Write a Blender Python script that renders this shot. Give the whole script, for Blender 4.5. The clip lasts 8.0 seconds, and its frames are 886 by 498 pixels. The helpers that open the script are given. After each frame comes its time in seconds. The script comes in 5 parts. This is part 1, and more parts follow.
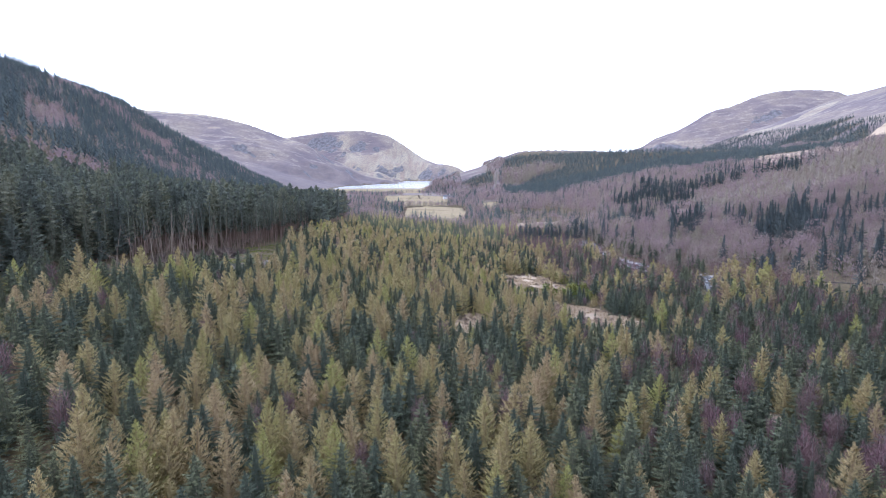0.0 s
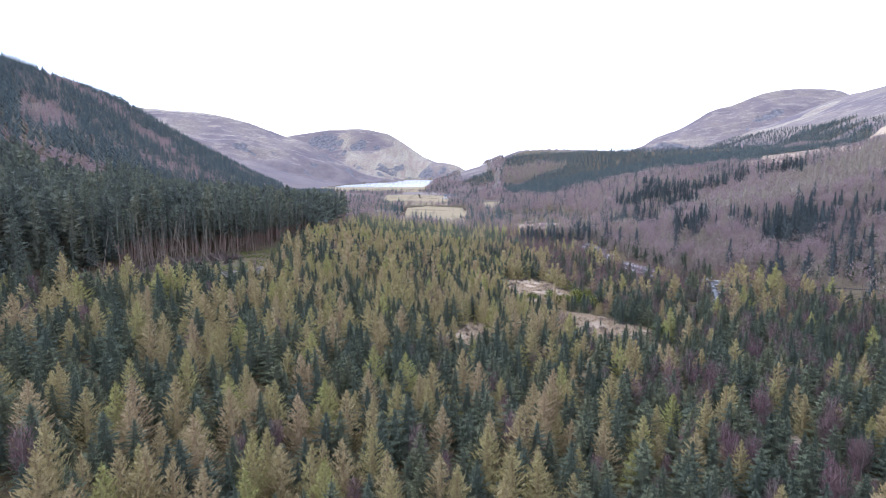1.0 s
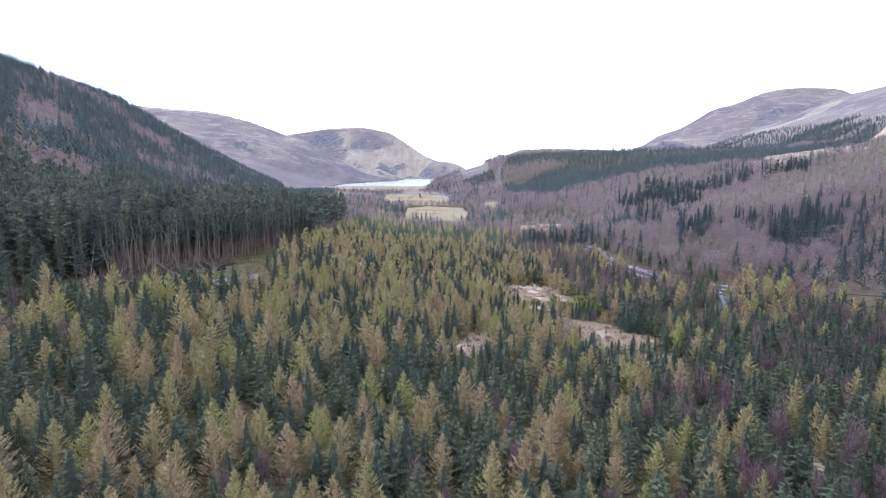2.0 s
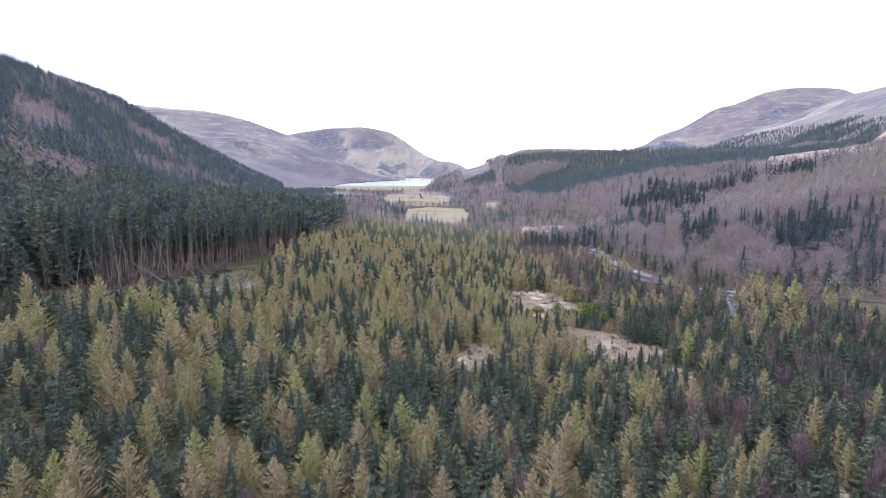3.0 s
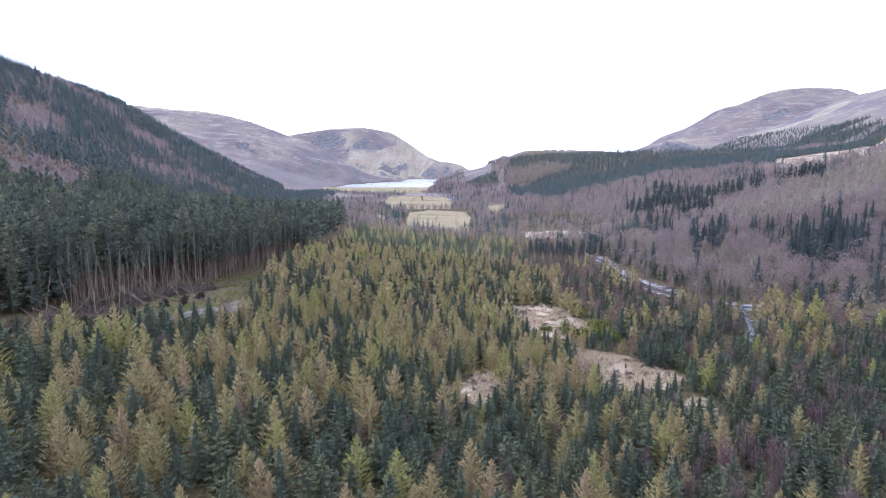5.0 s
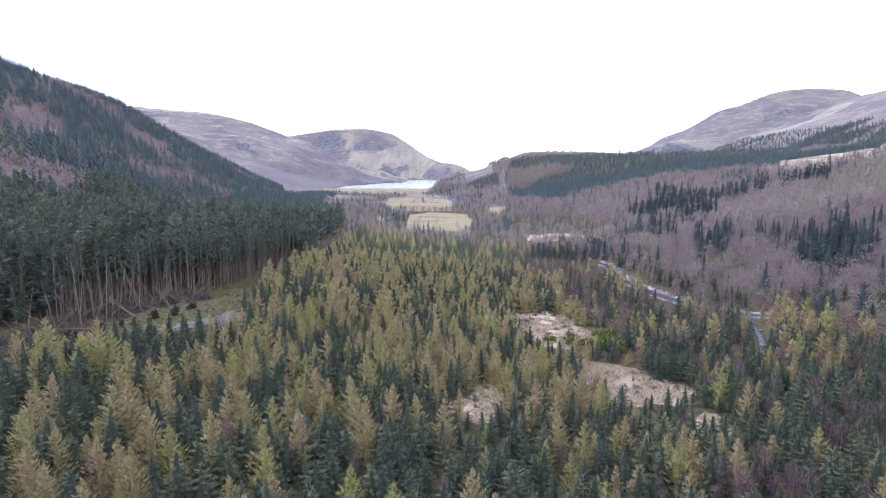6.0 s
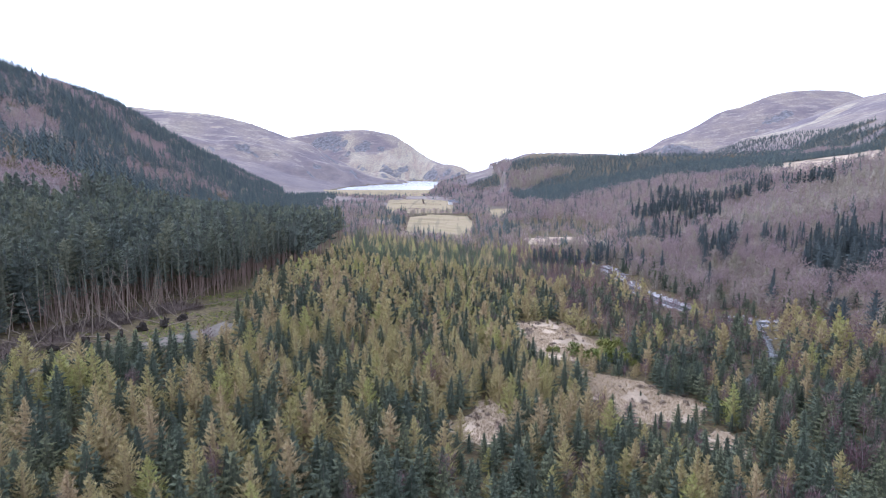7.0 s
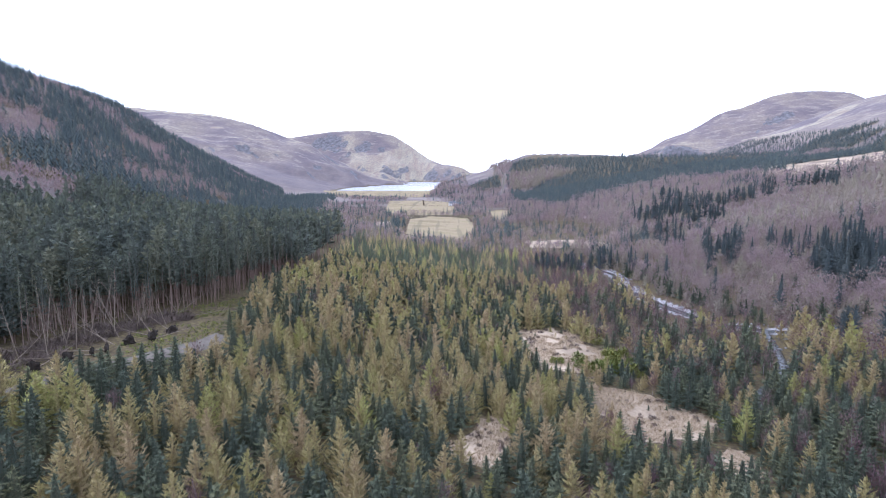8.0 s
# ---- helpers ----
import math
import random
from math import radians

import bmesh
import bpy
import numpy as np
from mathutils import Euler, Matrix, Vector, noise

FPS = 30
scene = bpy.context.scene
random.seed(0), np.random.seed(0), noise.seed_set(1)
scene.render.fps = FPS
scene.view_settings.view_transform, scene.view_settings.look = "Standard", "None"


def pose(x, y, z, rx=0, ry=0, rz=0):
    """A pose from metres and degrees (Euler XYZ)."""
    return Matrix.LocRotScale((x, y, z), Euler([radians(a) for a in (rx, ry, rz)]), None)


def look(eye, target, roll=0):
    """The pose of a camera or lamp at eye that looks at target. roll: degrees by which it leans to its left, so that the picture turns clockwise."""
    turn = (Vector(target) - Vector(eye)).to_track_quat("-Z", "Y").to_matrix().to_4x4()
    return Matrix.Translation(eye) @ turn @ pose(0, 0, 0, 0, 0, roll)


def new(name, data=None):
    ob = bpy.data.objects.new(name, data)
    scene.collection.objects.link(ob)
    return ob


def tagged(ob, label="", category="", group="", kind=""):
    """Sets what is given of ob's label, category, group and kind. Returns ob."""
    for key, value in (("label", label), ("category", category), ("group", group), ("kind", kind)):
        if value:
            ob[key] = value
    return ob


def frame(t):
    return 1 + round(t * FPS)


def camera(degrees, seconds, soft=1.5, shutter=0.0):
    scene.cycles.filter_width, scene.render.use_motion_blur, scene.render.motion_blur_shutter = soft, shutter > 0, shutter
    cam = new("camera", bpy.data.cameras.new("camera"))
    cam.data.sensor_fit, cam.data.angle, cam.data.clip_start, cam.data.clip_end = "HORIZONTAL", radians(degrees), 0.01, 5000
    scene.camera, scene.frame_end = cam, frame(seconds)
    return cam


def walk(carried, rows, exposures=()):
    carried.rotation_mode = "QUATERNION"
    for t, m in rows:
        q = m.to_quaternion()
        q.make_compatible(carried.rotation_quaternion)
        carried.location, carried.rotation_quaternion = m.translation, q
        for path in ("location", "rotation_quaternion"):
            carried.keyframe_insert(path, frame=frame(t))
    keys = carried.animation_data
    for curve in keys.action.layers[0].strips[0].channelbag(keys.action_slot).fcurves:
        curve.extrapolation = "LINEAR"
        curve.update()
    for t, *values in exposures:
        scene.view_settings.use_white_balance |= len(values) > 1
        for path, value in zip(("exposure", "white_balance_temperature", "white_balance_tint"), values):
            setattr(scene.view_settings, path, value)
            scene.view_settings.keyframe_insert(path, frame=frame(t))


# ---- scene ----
cam = camera(75.0, 8.0, soft=0.75, shutter=0.2)
PATH = [
    (0.0, pose(0.000, 0.000, 46.000, 82.198, 0.158, 0.000)),
    (0.5, pose(0.025, 2.843, 46.728, 82.135, 0.125, 0.040)),
    (1.0, pose(0.020, 5.679, 47.440, 82.042, 0.077, 0.062)),
    (1.5, pose(0.010, 8.424, 48.131, 81.968, 0.040, 0.090)),
    (3.0, pose(0.040, 16.619, 50.140, 81.851, -0.020, 0.200)),
    (3.5, pose(0.040, 19.320, 50.860, 81.834, -0.025, 0.235)),
    (4.0, pose(0.050, 21.957, 51.542, 81.824, -0.019, 0.281)),
    (4.5, pose(0.060, 24.578, 52.195, 81.850, -0.010, 0.333)),
    (6.0, pose(0.060, 32.471, 54.020, 81.963, -0.025, 0.455)),
    (6.5, pose(0.065, 35.120, 54.610, 82.008, -0.052, 0.487)),
    (7.0, pose(0.080, 37.735, 55.169, 82.060, -0.075, 0.520)),
    (7.5, pose(0.090, 40.380, 55.730, 82.095, -0.090, 0.548)),
    (8.0, pose(0.090, 43.000, 56.310, 82.112, -0.110, 0.565)),
]
walk(cam, PATH, exposures=[(0.0, 0.44, 5180, 18), (8.0, 0.44, 5180, 18)])

# ---- world and sun: a bright, even overcast ----
world = bpy.data.worlds.new("overcast_sky")
scene.world = world
world.use_nodes = True
wn, wl = world.node_tree.nodes, world.node_tree.links
wn.clear()
sky = wn.new("ShaderNodeTexSky")
sky.sky_type = "NISHITA"
sky.sun_disc = False
sky.sun_elevation, sky.sun_rotation = radians(42), radians(-60)
sky_bg = wn.new("ShaderNodeBackground")
sky_bg.inputs["Strength"].default_value = 0.06
wl.new(sky.outputs[0], sky_bg.inputs["Color"])
cloud_bg = wn.new("ShaderNodeBackground")
cloud_bg.inputs["Color"].default_value = (1.0, 0.99, 1.0, 1)
cloud_bg.inputs["Strength"].default_value = 1.2
both = wn.new("ShaderNodeAddShader")
wl.new(sky_bg.outputs[0], both.inputs[0])
wl.new(cloud_bg.outputs[0], both.inputs[1])
world_out = wn.new("ShaderNodeOutputWorld")
wl.new(both.outputs[0], world_out.inputs["Surface"])

sun = new("sun", bpy.data.lights.new("sun", "SUN"))
sun.data.energy, sun.data.angle, sun.data.color = 1.2, radians(25), (1.0, 0.96, 0.9)
sun.matrix_world = look((-400, 300, 520), (0, 100, 0))


# ---- noise and ground form ----
def fbm(x, y, size, octaves=3, seed=0):
    """Smooth noise from 0 to 1 over the plan; size in metres."""
    x, y = np.asarray(x, float) / size, np.asarray(y, float) / size
    total, amp, norm = np.zeros(np.shape(x)), 1.0, 0.0
    for o in range(octaves):
        xi, yi = np.floor(x).astype(np.int64), np.floor(y).astype(np.int64)
        fx, fy = x - xi, y - yi
        fx, fy = fx * fx * (3 - 2 * fx), fy * fy * (3 - 2 * fy)

        def lattice(a, b):
            n = (a * 374761393 + b * 668265263 + (seed * 31 + o) * 974634777) & 0x7FFFFFFF
            n = ((n ^ (n >> 13)) * 1274126177) & 0x7FFFFFFF
            return ((n ^ (n >> 16)) & 0xFFFF) / 65535.0
        v = (lattice(xi, yi) * (1 - fx) + lattice(xi + 1, yi) * fx) * (1 - fy) + (lattice(xi, yi + 1) * (1 - fx) + lattice(xi + 1, yi + 1) * fx) * fy
        total, norm = total + v * amp, norm + amp
        amp, x, y = amp * .5, x * 2.03 + 11.3, y * 2.03 + 7.7
    return total / norm


def softplus(d, k):
    return np.logaddexp(0.0, d / k) * k


def ease(a, b, v):
    s = np.clip((v - a) / (b - a), 0.0, 1.0)
    return s * s * (3 - 2 * s)


def ridge(x, y, crest, slope, base=-60.0, fall=None):
    """Height of a ridge whose crest runs along (x, y, z) points and falls away on both sides, evenly or by a profile (distances, drops)."""
    out = np.full(np.shape(x), base, float)
    wobble = .7 + .6 * fbm(x, y, 210, 3, 77) if fall else 1.0
    for (ax, ay, az), (bx, by, bz) in zip(crest[:-1], crest[1:]):
        ex, ey = bx - ax, by - ay
        s = np.clip(((x - ax) * ex + (y - ay) * ey) / (ex * ex + ey * ey), 0, 1)
        d = np.hypot(x - ax - s * ex, y - ay - s * ey)
        out = np.maximum(out, az + s * (bz - az) - (np.interp(d * wobble, *fall) if fall else slope * d))
    return out


def view_crest(depth, points):
    """Crest points from (sideways slope, upward slope, depth) as seen from the start of the flight."""
    line = [Vector((u * (depth + e), depth + e, 46 + v * (depth + e))) for u, v, e in points]
    for _ in range(2):
        cut = [line[0]]
        for a, b in zip(line[:-1], line[1:]):
            cut += [a.lerp(b, .25), a.lerp(b, .75)]
        line = cut + [line[-1]]
    return [tuple(p) for p in line]


FELL_NEAR = view_crest(2700, [(-.75, .125, -500), (-.532, .106, 0), (-.444, .099, 0), (-.376, .088, 50), (-.327, .0715, 100), (-.283, .051, 200), (-.24, .028, 250), (-.20, .0, 200)])
FELL_LAKE = view_crest(3990, [(-.34, .035, 0), (-.283, .051, 0), (-.219, .062, 0), (-.175, .0668, 0), (-.136, .0665, 0), (-.11, .0625, 0), (-.082, .045, -60), (-.063, .0325, -120), (-.038, .0165, -250), (-.01, .0098, -400), (.006, .0085, -480), (.015, .001, -490), (.021, -.016, -490)])
SPUR = [(45, 1660, -14), (82, 1600, 22), (140, 1565, 66), (203, 1522, 97), (285, 1400, 90), (356, 1175, 80), (420, 1050, 78), (520, 960, 80)]
FELL_RIGHT = view_crest(3450, [(.4, .058, 0), (.436, .083, 0), (.463, .099, 0), (.49, .104, 0), (.534, .123, 0), (.567, .131, 0), (.603, .132, 0), (.652, .1305, 0), (.69, .118, 0), (.75, .11, 0), (1.0, .10, 0)])
COAST = [(-1500, 4850, 20), (150, 4850, 38), (1500, 4850, 30)]
WATER = -19.0
CRAGGY = ([0, 60, 110, 230, 600, 1600], [0, 10, 45, 150, 340, 700])
HEATHERY = ([0, 30, 100, 500, 2000], [0, 6, 50, 250, 900])
ROUNDED = ([0, 80, 300, 700, 2000], [0, 14, 110, 290, 700])


def height(x, y, detail=True):
    x, y = np.asarray(x, float), np.asarray(y, float)
    floor = np.interp(y, [-600, 0, 300, 500, 800, 1100, 1700, 1850, 2020, 2200], [4, 2, 2, 1, -3, -6, -14, -16, -18.3, -25])
    terrace = np.interp(y, [0, 150, 250, 300, 450, 600, 900, 1500], [19, 19, 16, 13, 9, 5, 3, 1])
    bank = np.interp(x, [-100, -58, -48, -40, -25, -12, 0, 10, 20, 30, 45, 60, 80], [1, 1, .91, .81, .61, .47, .37, .28, .21, .155, .08, .02, 0])
    z = floor + terrace * bank - 1.5 * np.exp(-((x + 27) / 14) ** 2 - ((y - 142) / 25) ** 2) + 4 * ease(-60, -130, x) * ease(900, 300, y)
    # wooded hill on the near left, with a nose that ends before the lake
    side = np.interp(y, [-600, 100, 300, 480, 800, 1050, 1300, 1700], [-115, -125, -165, -180, -230, -275, -330, -420]) - x
    nose = (1300 - y) * .9 + .25 * (-x - 300)
    d = side - softplus(side - nose, 25)
    d = np.minimum(d, 900)
    hill = softplus(d * .42 + np.maximum(d, 0) ** 2 * .00056, 4)
    hill = np.where(hill > 158, 158 + (hill - 158) * .3, hill)
    z = z + hill
    # long slope on the right
    e = x - np.interp(y, [-600, 100, 270, 400, 500, 700, 1000, 1300, 1700, 2000], [150, 125, 132, 130, 120, 100, 80, 75, 110, 260])
    rise = np.interp(e, [0, 60, 300, 550, 800, 1000, 1300, 3000], [0, 11, 64, 88, 180, 258, 330, 440])
    z = z + rise * ease(2300, 1650, y)
    z = np.maximum(z, ridge(x, y, SPUR, .38))
    # the fell's long concave foot, down to the lake's left shore
    foot = WATER - 3 + .27 * softplus(np.interp(y, [1500, 2000, 2300, 3000, 3400, 3800], [-430, -400, -405, -350, -310, -280]) - x, 20)
    z = np.maximum(z, np.minimum(foot, 120) * ease(1500, 1900, y) - 60 * ease(1900, 1500, y))
    far = np.maximum(ridge(x, y, FELL_LAKE, .60, fall=CRAGGY), np.maximum(ridge(x, y, FELL_NEAR, .46, fall=ROUNDED), ridge(x, y, FELL_RIGHT, .5, fall=HEATHERY)))
    z = np.maximum(z, np.maximum(far, ridge(x, y, COAST, .4)))
    if detail:
        far_off = ease(600, 2200, y)
        z = z + (fbm(x, y, 9, 3, 5) - .5) * (1.0 - .4 * far_off) + (fbm(x, y, 140, 4, 6) - .5) * (4 + 15 * far_off) * ease(WATER + 2, WATER + 60, z)
    return z


def inside(x, y, poly):
    """Which points lie within a polygon of the plan."""
    x, y = np.asarray(x, float), np.asarray(y, float)
    res = np.zeros(np.shape(x), bool)
    for (ax, ay), (bx, by) in zip(poly, poly[1:] + poly[:1]):
        if ay == by:
            continue
        res ^= ((ay > y) != (by > y)) & (x < (bx - ax) * (y - ay) / (by - ay) + ax)
    return res


def near_line(x, y, pts):
    """Distance from points to a line of the plan."""
    out = np.full(np.shape(x), 1e9)
    for (ax, ay), (bx, by) in zip(pts[:-1], pts[1:]):
        ex, ey = bx - ax, by - ay
        s = np.clip(((x - ax) * ex + (y - ay) * ey) / (ex * ex + ey * ey), 0, 1)
        out = np.minimum(out, np.hypot(x - ax - s * ex, y - ay - s * ey))
    return out


# ---- the plan: clearings, water, tracks, fields, stands ----
CLEARINGS = [
    [(19, 216), (24, 222), (34, 228), (42, 223), (42, 211), (47, 210), (51, 205), (49, 193), (38, 184), (30, 186), (25, 185), (22, 195)],
    [(32, 179), (37, 178), (42, 176.5), (46, 175), (50, 172), (50, 166.5), (57, 166), (58, 161), (53, 152), (46, 152), (41, 148.5), (37, 150), (34.5, 155), (32.5, 163)],
    [(0, 137), (4, 143), (6, 147), (5.5, 150), (10.5, 153.5), (11, 149), (12.5, 146), (10, 137), (6.5, 131), (2, 133)],
    [(49, 144), (55, 149), (58, 146.5), (56, 139), (51, 135), (49, 140)],
    [(54, 98), (58, 101), (60, 99), (57, 90), (53.5, 90)],
    [(60, 486), (92, 500), (122, 474), (118, 448), (80, 450), (58, 450)],
    [(100, 372), (112, 392), (120, 360), (104, 345)],
    [(-72, 600), (-58, 618), (-52, 560), (-66, 555)],
]
FIELDS = [
    [(-43, 665), (-23, 726), (24, 730), (27, 605), (15, 470), (-34, 440)],
    [(50, 851), (72, 904), (90, 888), (80, 740), (54, 690)],
    [(-113, 1152), (-60, 1185), (1, 1141), (8, 980), (8, 780), (-75, 720)],
    [(-420, 1990), (-60, 1990), (20, 1900), (-30, 1480), (-62, 1370), (-196, 1320), (-300, 1480)],
]
RIVER = [(-122, 640), (-60, 560), (-40, 500), (20, 440), (70, 395), (87, 344), (83, 309), (86, 277), (90, 262), (95, 247), (110, 236), (130, 232), (160, 190), (175, 120), (180, 0), (190, -300)]
STREAM = [(108, 235), (97, 205), (92, 196), (86, 187), (76, 181), (70, 160), (66, 120)]
ROAD = [(-84, 60), (-72, 112), (-69, 128), (-63, 138), (-56, 147), (-52, 157), (-50, 168), (-52, 200), (-51, 240)]
FOREST_EDGE = [(-96, -200), (-92, 60), (-84, 132), (-81, 146), (-79, 158), (-74, 170), (-68, 182), (-62, 196), (-60, 210), (-59, 240), (-53, 256), (-56, 330), (-60, 390), (-75, 470), (-150, 700), (-180, 900), (-250, 1390)]
HILL_BARE = [
    [(-224, 318), (-225, 352), (-200, 372), (-184, 340), (-193, 285)],
    [(-372, 525), (-388, 592), (-350, 570), (-332, 541), (-296, 455), (-312, 440)],
    [(-262, 352), (-252, 372), (-246, 405), (-228, 411), (-214, 361), (-222, 305)],
    [(-434, 813), (-411, 891), (-346, 751), (-383, 730)],
    [(-560, 760), (-520, 850), (-480, 800), (-500, 745)],
    [(-260, 640), (-250, 690), (-235, 660)],
]
SLOPE_DARK = [
    [(152, 284), (177, 324), (193, 333), (206, 335), (203, 307), (171, 267)],
    [(152, 391), (166, 412), (176, 415), (178, 397), (159, 356), (140, 346)],
    [(138, 441), (162, 550), (233, 679), (258, 664), (225, 577), (249, 570), (286, 572), (305, 561), (340, 579), (330, 536), (281, 469), (268, 479), (253, 476), (230, 471), (205, 474), (182, 459), (183, 480), (151, 406), (141, 414)],
    [(381, 756), (452, 835), (728, 1010), (664, 918), (372, 705)],
    [(128, 1347), (129, 1263), (110, 1029), (143, 820), (175, 851), (223, 841), (278, 846), (311, 872), (314, 768), (330, 743), (353, 716), (369, 690), (400, 720), (494, 909), (560, 1000), (430, 1060), (375, 1150), (328, 1250), (300, 1330), (267, 1410), (216, 1500), (161, 1480)],
    [(44, 1381), (118, 1400), (111, 1293), (65, 1323)],
    [(480, 870), (560, 950), (760, 1060), (700, 1100), (520, 1010)],
    [(520, 1010), (700, 1110), (800, 1150), (760, 1195), (620, 1150), (500, 1080)],
]
HILL_TRACK = [(96, 1180), (112, 1250), (118, 1300), (124, 1350), (128, 1385)]
GRASS_BAND = [(823, 1633), (846, 1506), (880, 1452), (1003, 1540)]
LEDGE = [(25, 539), (91, 653), (120, 605), (138, 502), (121, 470), (80, 490), (19, 490)]
SLOPE_LARCH = [
    [(216, 463), (278, 489), (419, 581), (600, 760), (520, 560), (349, 446), (262, 412), (190, 402)],
    [(141, 1377), (127, 1268), (151, 1180), (193, 1205), (252, 1191), (212, 1318)],
]
SLOPE_OPEN = [
    [(344, 690), (360, 634), (390, 615), (415, 605), (480, 668), (640, 860), (900, 1070), (900, 1090), (638, 905), (534, 830), (410, 745), (374, 752)],
]


def any_inside(x, y, polys):
    res = np.zeros(np.shape(x), bool)
    for p in polys:
        res |= inside(x, y, p)
    return res


# ---- materials ----
def shader(name, rough=.85):
    m = bpy.data.materials.new(name)
    m.use_nodes = True
    b = m.node_tree.nodes["Principled BSDF"]
    b.inputs["Roughness"].default_value = rough
    b.inputs["Specular IOR Level"].default_value = .2
    return m, m.node_tree.nodes, m.node_tree.links, b


def node_noise(n, l, scale, detail=4, vector=None, stretch=None):
    t = n.new("ShaderNodeTexNoise")
    t.inputs["Scale"].default_value = scale
    t.inputs["Detail"].default_value = detail
    if vector is None:
        vector = n.new("ShaderNodeNewGeometry").outputs["Position"]
    if stretch:
        mp = n.new("ShaderNodeMapping")
        mp.inputs["Scale"].default_value = stretch
        l.new(vector, mp.inputs["Vector"])
        vector = mp.outputs[0]
    l.new(vector, t.inputs["Vector"])
    return t.outputs["Fac"]


def node_ramp(n, l, fac, stops):
    r = n.new("ShaderNodeValToRGB")
    e = r.color_ramp.elements
    while len(e) < len(stops):
        e.new(.5)
    for k, (p, c) in zip(e, stops):
        k.position, k.color = p, (*c, 1)
    l.new(fac, r.inputs[0])
    return r.outputs[0]


def node_mix(n, l, fac, a, b):
    m = n.new("ShaderNodeMix")
    m.data_type = "RGBA"
    for sock, v in ((m.inputs[0], fac), (m.inputs[6], a), (m.inputs[7], b)):
        if isinstance(v, (int, float)):
            sock.default_value = v
        elif isinstance(v, tuple):
            sock.default_value = (*v, 1)
        else:
            l.new(v, sock)
    return m.outputs[2]


def node_math(n, l, op, a, b=0.0):
    m = n.new("ShaderNodeMath")
    m.operation = op
    for sock, v in zip(m.inputs, (a, b)):
        if isinstance(v, (int, float)):
            sock.default_value = v
        else:
            l.new(v, sock)
    return m.outputs[0]


def foliage(name, stops, twig_dark, rough=.8, translucent=0.0, cut=0.0, fine=6.0, vary=.6, speck=.5):
    """Leaves and twigs: a colour for each tree, a shift for each twig."""
    m, n, l, b = shader(name, rough)
    tree = n.new("ShaderNodeAttribute")
    tree.attribute_name = "tone"
    twig = n.new("ShaderNodeAttribute")
    twig.attribute_name = "twig"
    info = n.new("ShaderNodeObjectInfo")
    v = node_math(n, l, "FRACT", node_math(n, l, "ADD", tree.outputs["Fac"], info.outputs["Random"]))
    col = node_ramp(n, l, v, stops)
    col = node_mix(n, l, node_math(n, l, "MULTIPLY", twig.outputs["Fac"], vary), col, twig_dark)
    # dark flecks painted into the colour as shaded gaps between twigs
    gap_flecks = node_noise(n, l, 4.5, 3)
    col = node_mix(n, l, node_ramp(n, l, gap_flecks, [(.40, (speck, speck, speck)), (.6, (0, 0, 0))]), col, twig_dark)
    l.new(col, b.inputs["Base Color"])
    if translucent:
        tr = n.new("ShaderNodeBsdfTranslucent")
        l.new(col, tr.inputs["Color"])
        mx = n.new("ShaderNodeMixShader")
        mx.inputs[0].default_value = translucent
        l.new(b.outputs[0], mx.inputs[1])
        l.new(tr.outputs[0], mx.inputs[2])
        l.new(mx.outputs[0], n["Material Output"].inputs["Surface"])
    if cut:
        # gaps between the needles and twigs of a spray
        needles = node_noise(n, l, fine, 2, stretch=(1, 1, .45))
        gap = n.new("ShaderNodeBsdfTransparent")
        both_ = n.new("ShaderNodeMixShader")
        l.new(node_ramp(n, l, needles, [(cut - .03, (0, 0, 0)), (cut + .03, (1, 1, 1))]), both_.inputs[0])
        l.new(gap.outputs[0], both_.inputs[1])
        l.new(mx.outputs[0] if translucent else b.outputs[0], both_.inputs[2])
        l.new(both_.outputs[0], n["Material Output"].inputs["Surface"])
    return m


def mottled(name, stops, scale, rough=.9, bump=.3, stretch=None, fine=None):
    m, n, l, b = shader(name, rough)
    f = node_noise(n, l, scale, 6, stretch=stretch)
    col = node_ramp(n, l, f, stops)
    if fine:
        g = node_noise(n, l, scale * 7, 4)
        col = node_mix(n, l, node_math(n, l, "MULTIPLY", g, .55), col, fine)
    l.new(col, b.inputs["Base Color"])
    bp = n.new("ShaderNodeBump")
    bp.inputs["Strength"].default_value = bump
    l.new(f, bp.inputs["Height"])
    l.new(bp.outputs[0], b.inputs["Normal"])
    return m


# spruce and larch inner twig colours, lowered further to hold the crowns' shade
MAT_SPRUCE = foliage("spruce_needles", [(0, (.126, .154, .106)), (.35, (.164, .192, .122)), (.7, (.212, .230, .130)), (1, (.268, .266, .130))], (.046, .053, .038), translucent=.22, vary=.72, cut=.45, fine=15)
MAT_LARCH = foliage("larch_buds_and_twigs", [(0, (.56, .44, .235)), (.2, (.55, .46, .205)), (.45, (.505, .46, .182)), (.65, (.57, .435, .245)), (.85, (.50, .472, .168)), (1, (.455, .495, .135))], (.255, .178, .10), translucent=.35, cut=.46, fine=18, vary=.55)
MAT_OLD_LARCH = foliage("old_larch_twigs", [(0, (.315, .265, .21)), (.4, (.34, .292, .215)), (.7, (.31, .268, .21)), (1, (.33, .30, .195))], (.25, .207, .17), translucent=.35, vary=.4, speck=.2, cut=.43, fine=3.0)
MAT_BIRCH = foliage("bare_birch_twigs", [(0, (.18, .102, .112)), (.5, (.225, .142, .138)), (1, (.205, .146, .128))], (.135, .08, .086), translucent=.3, vary=.5, speck=.2)
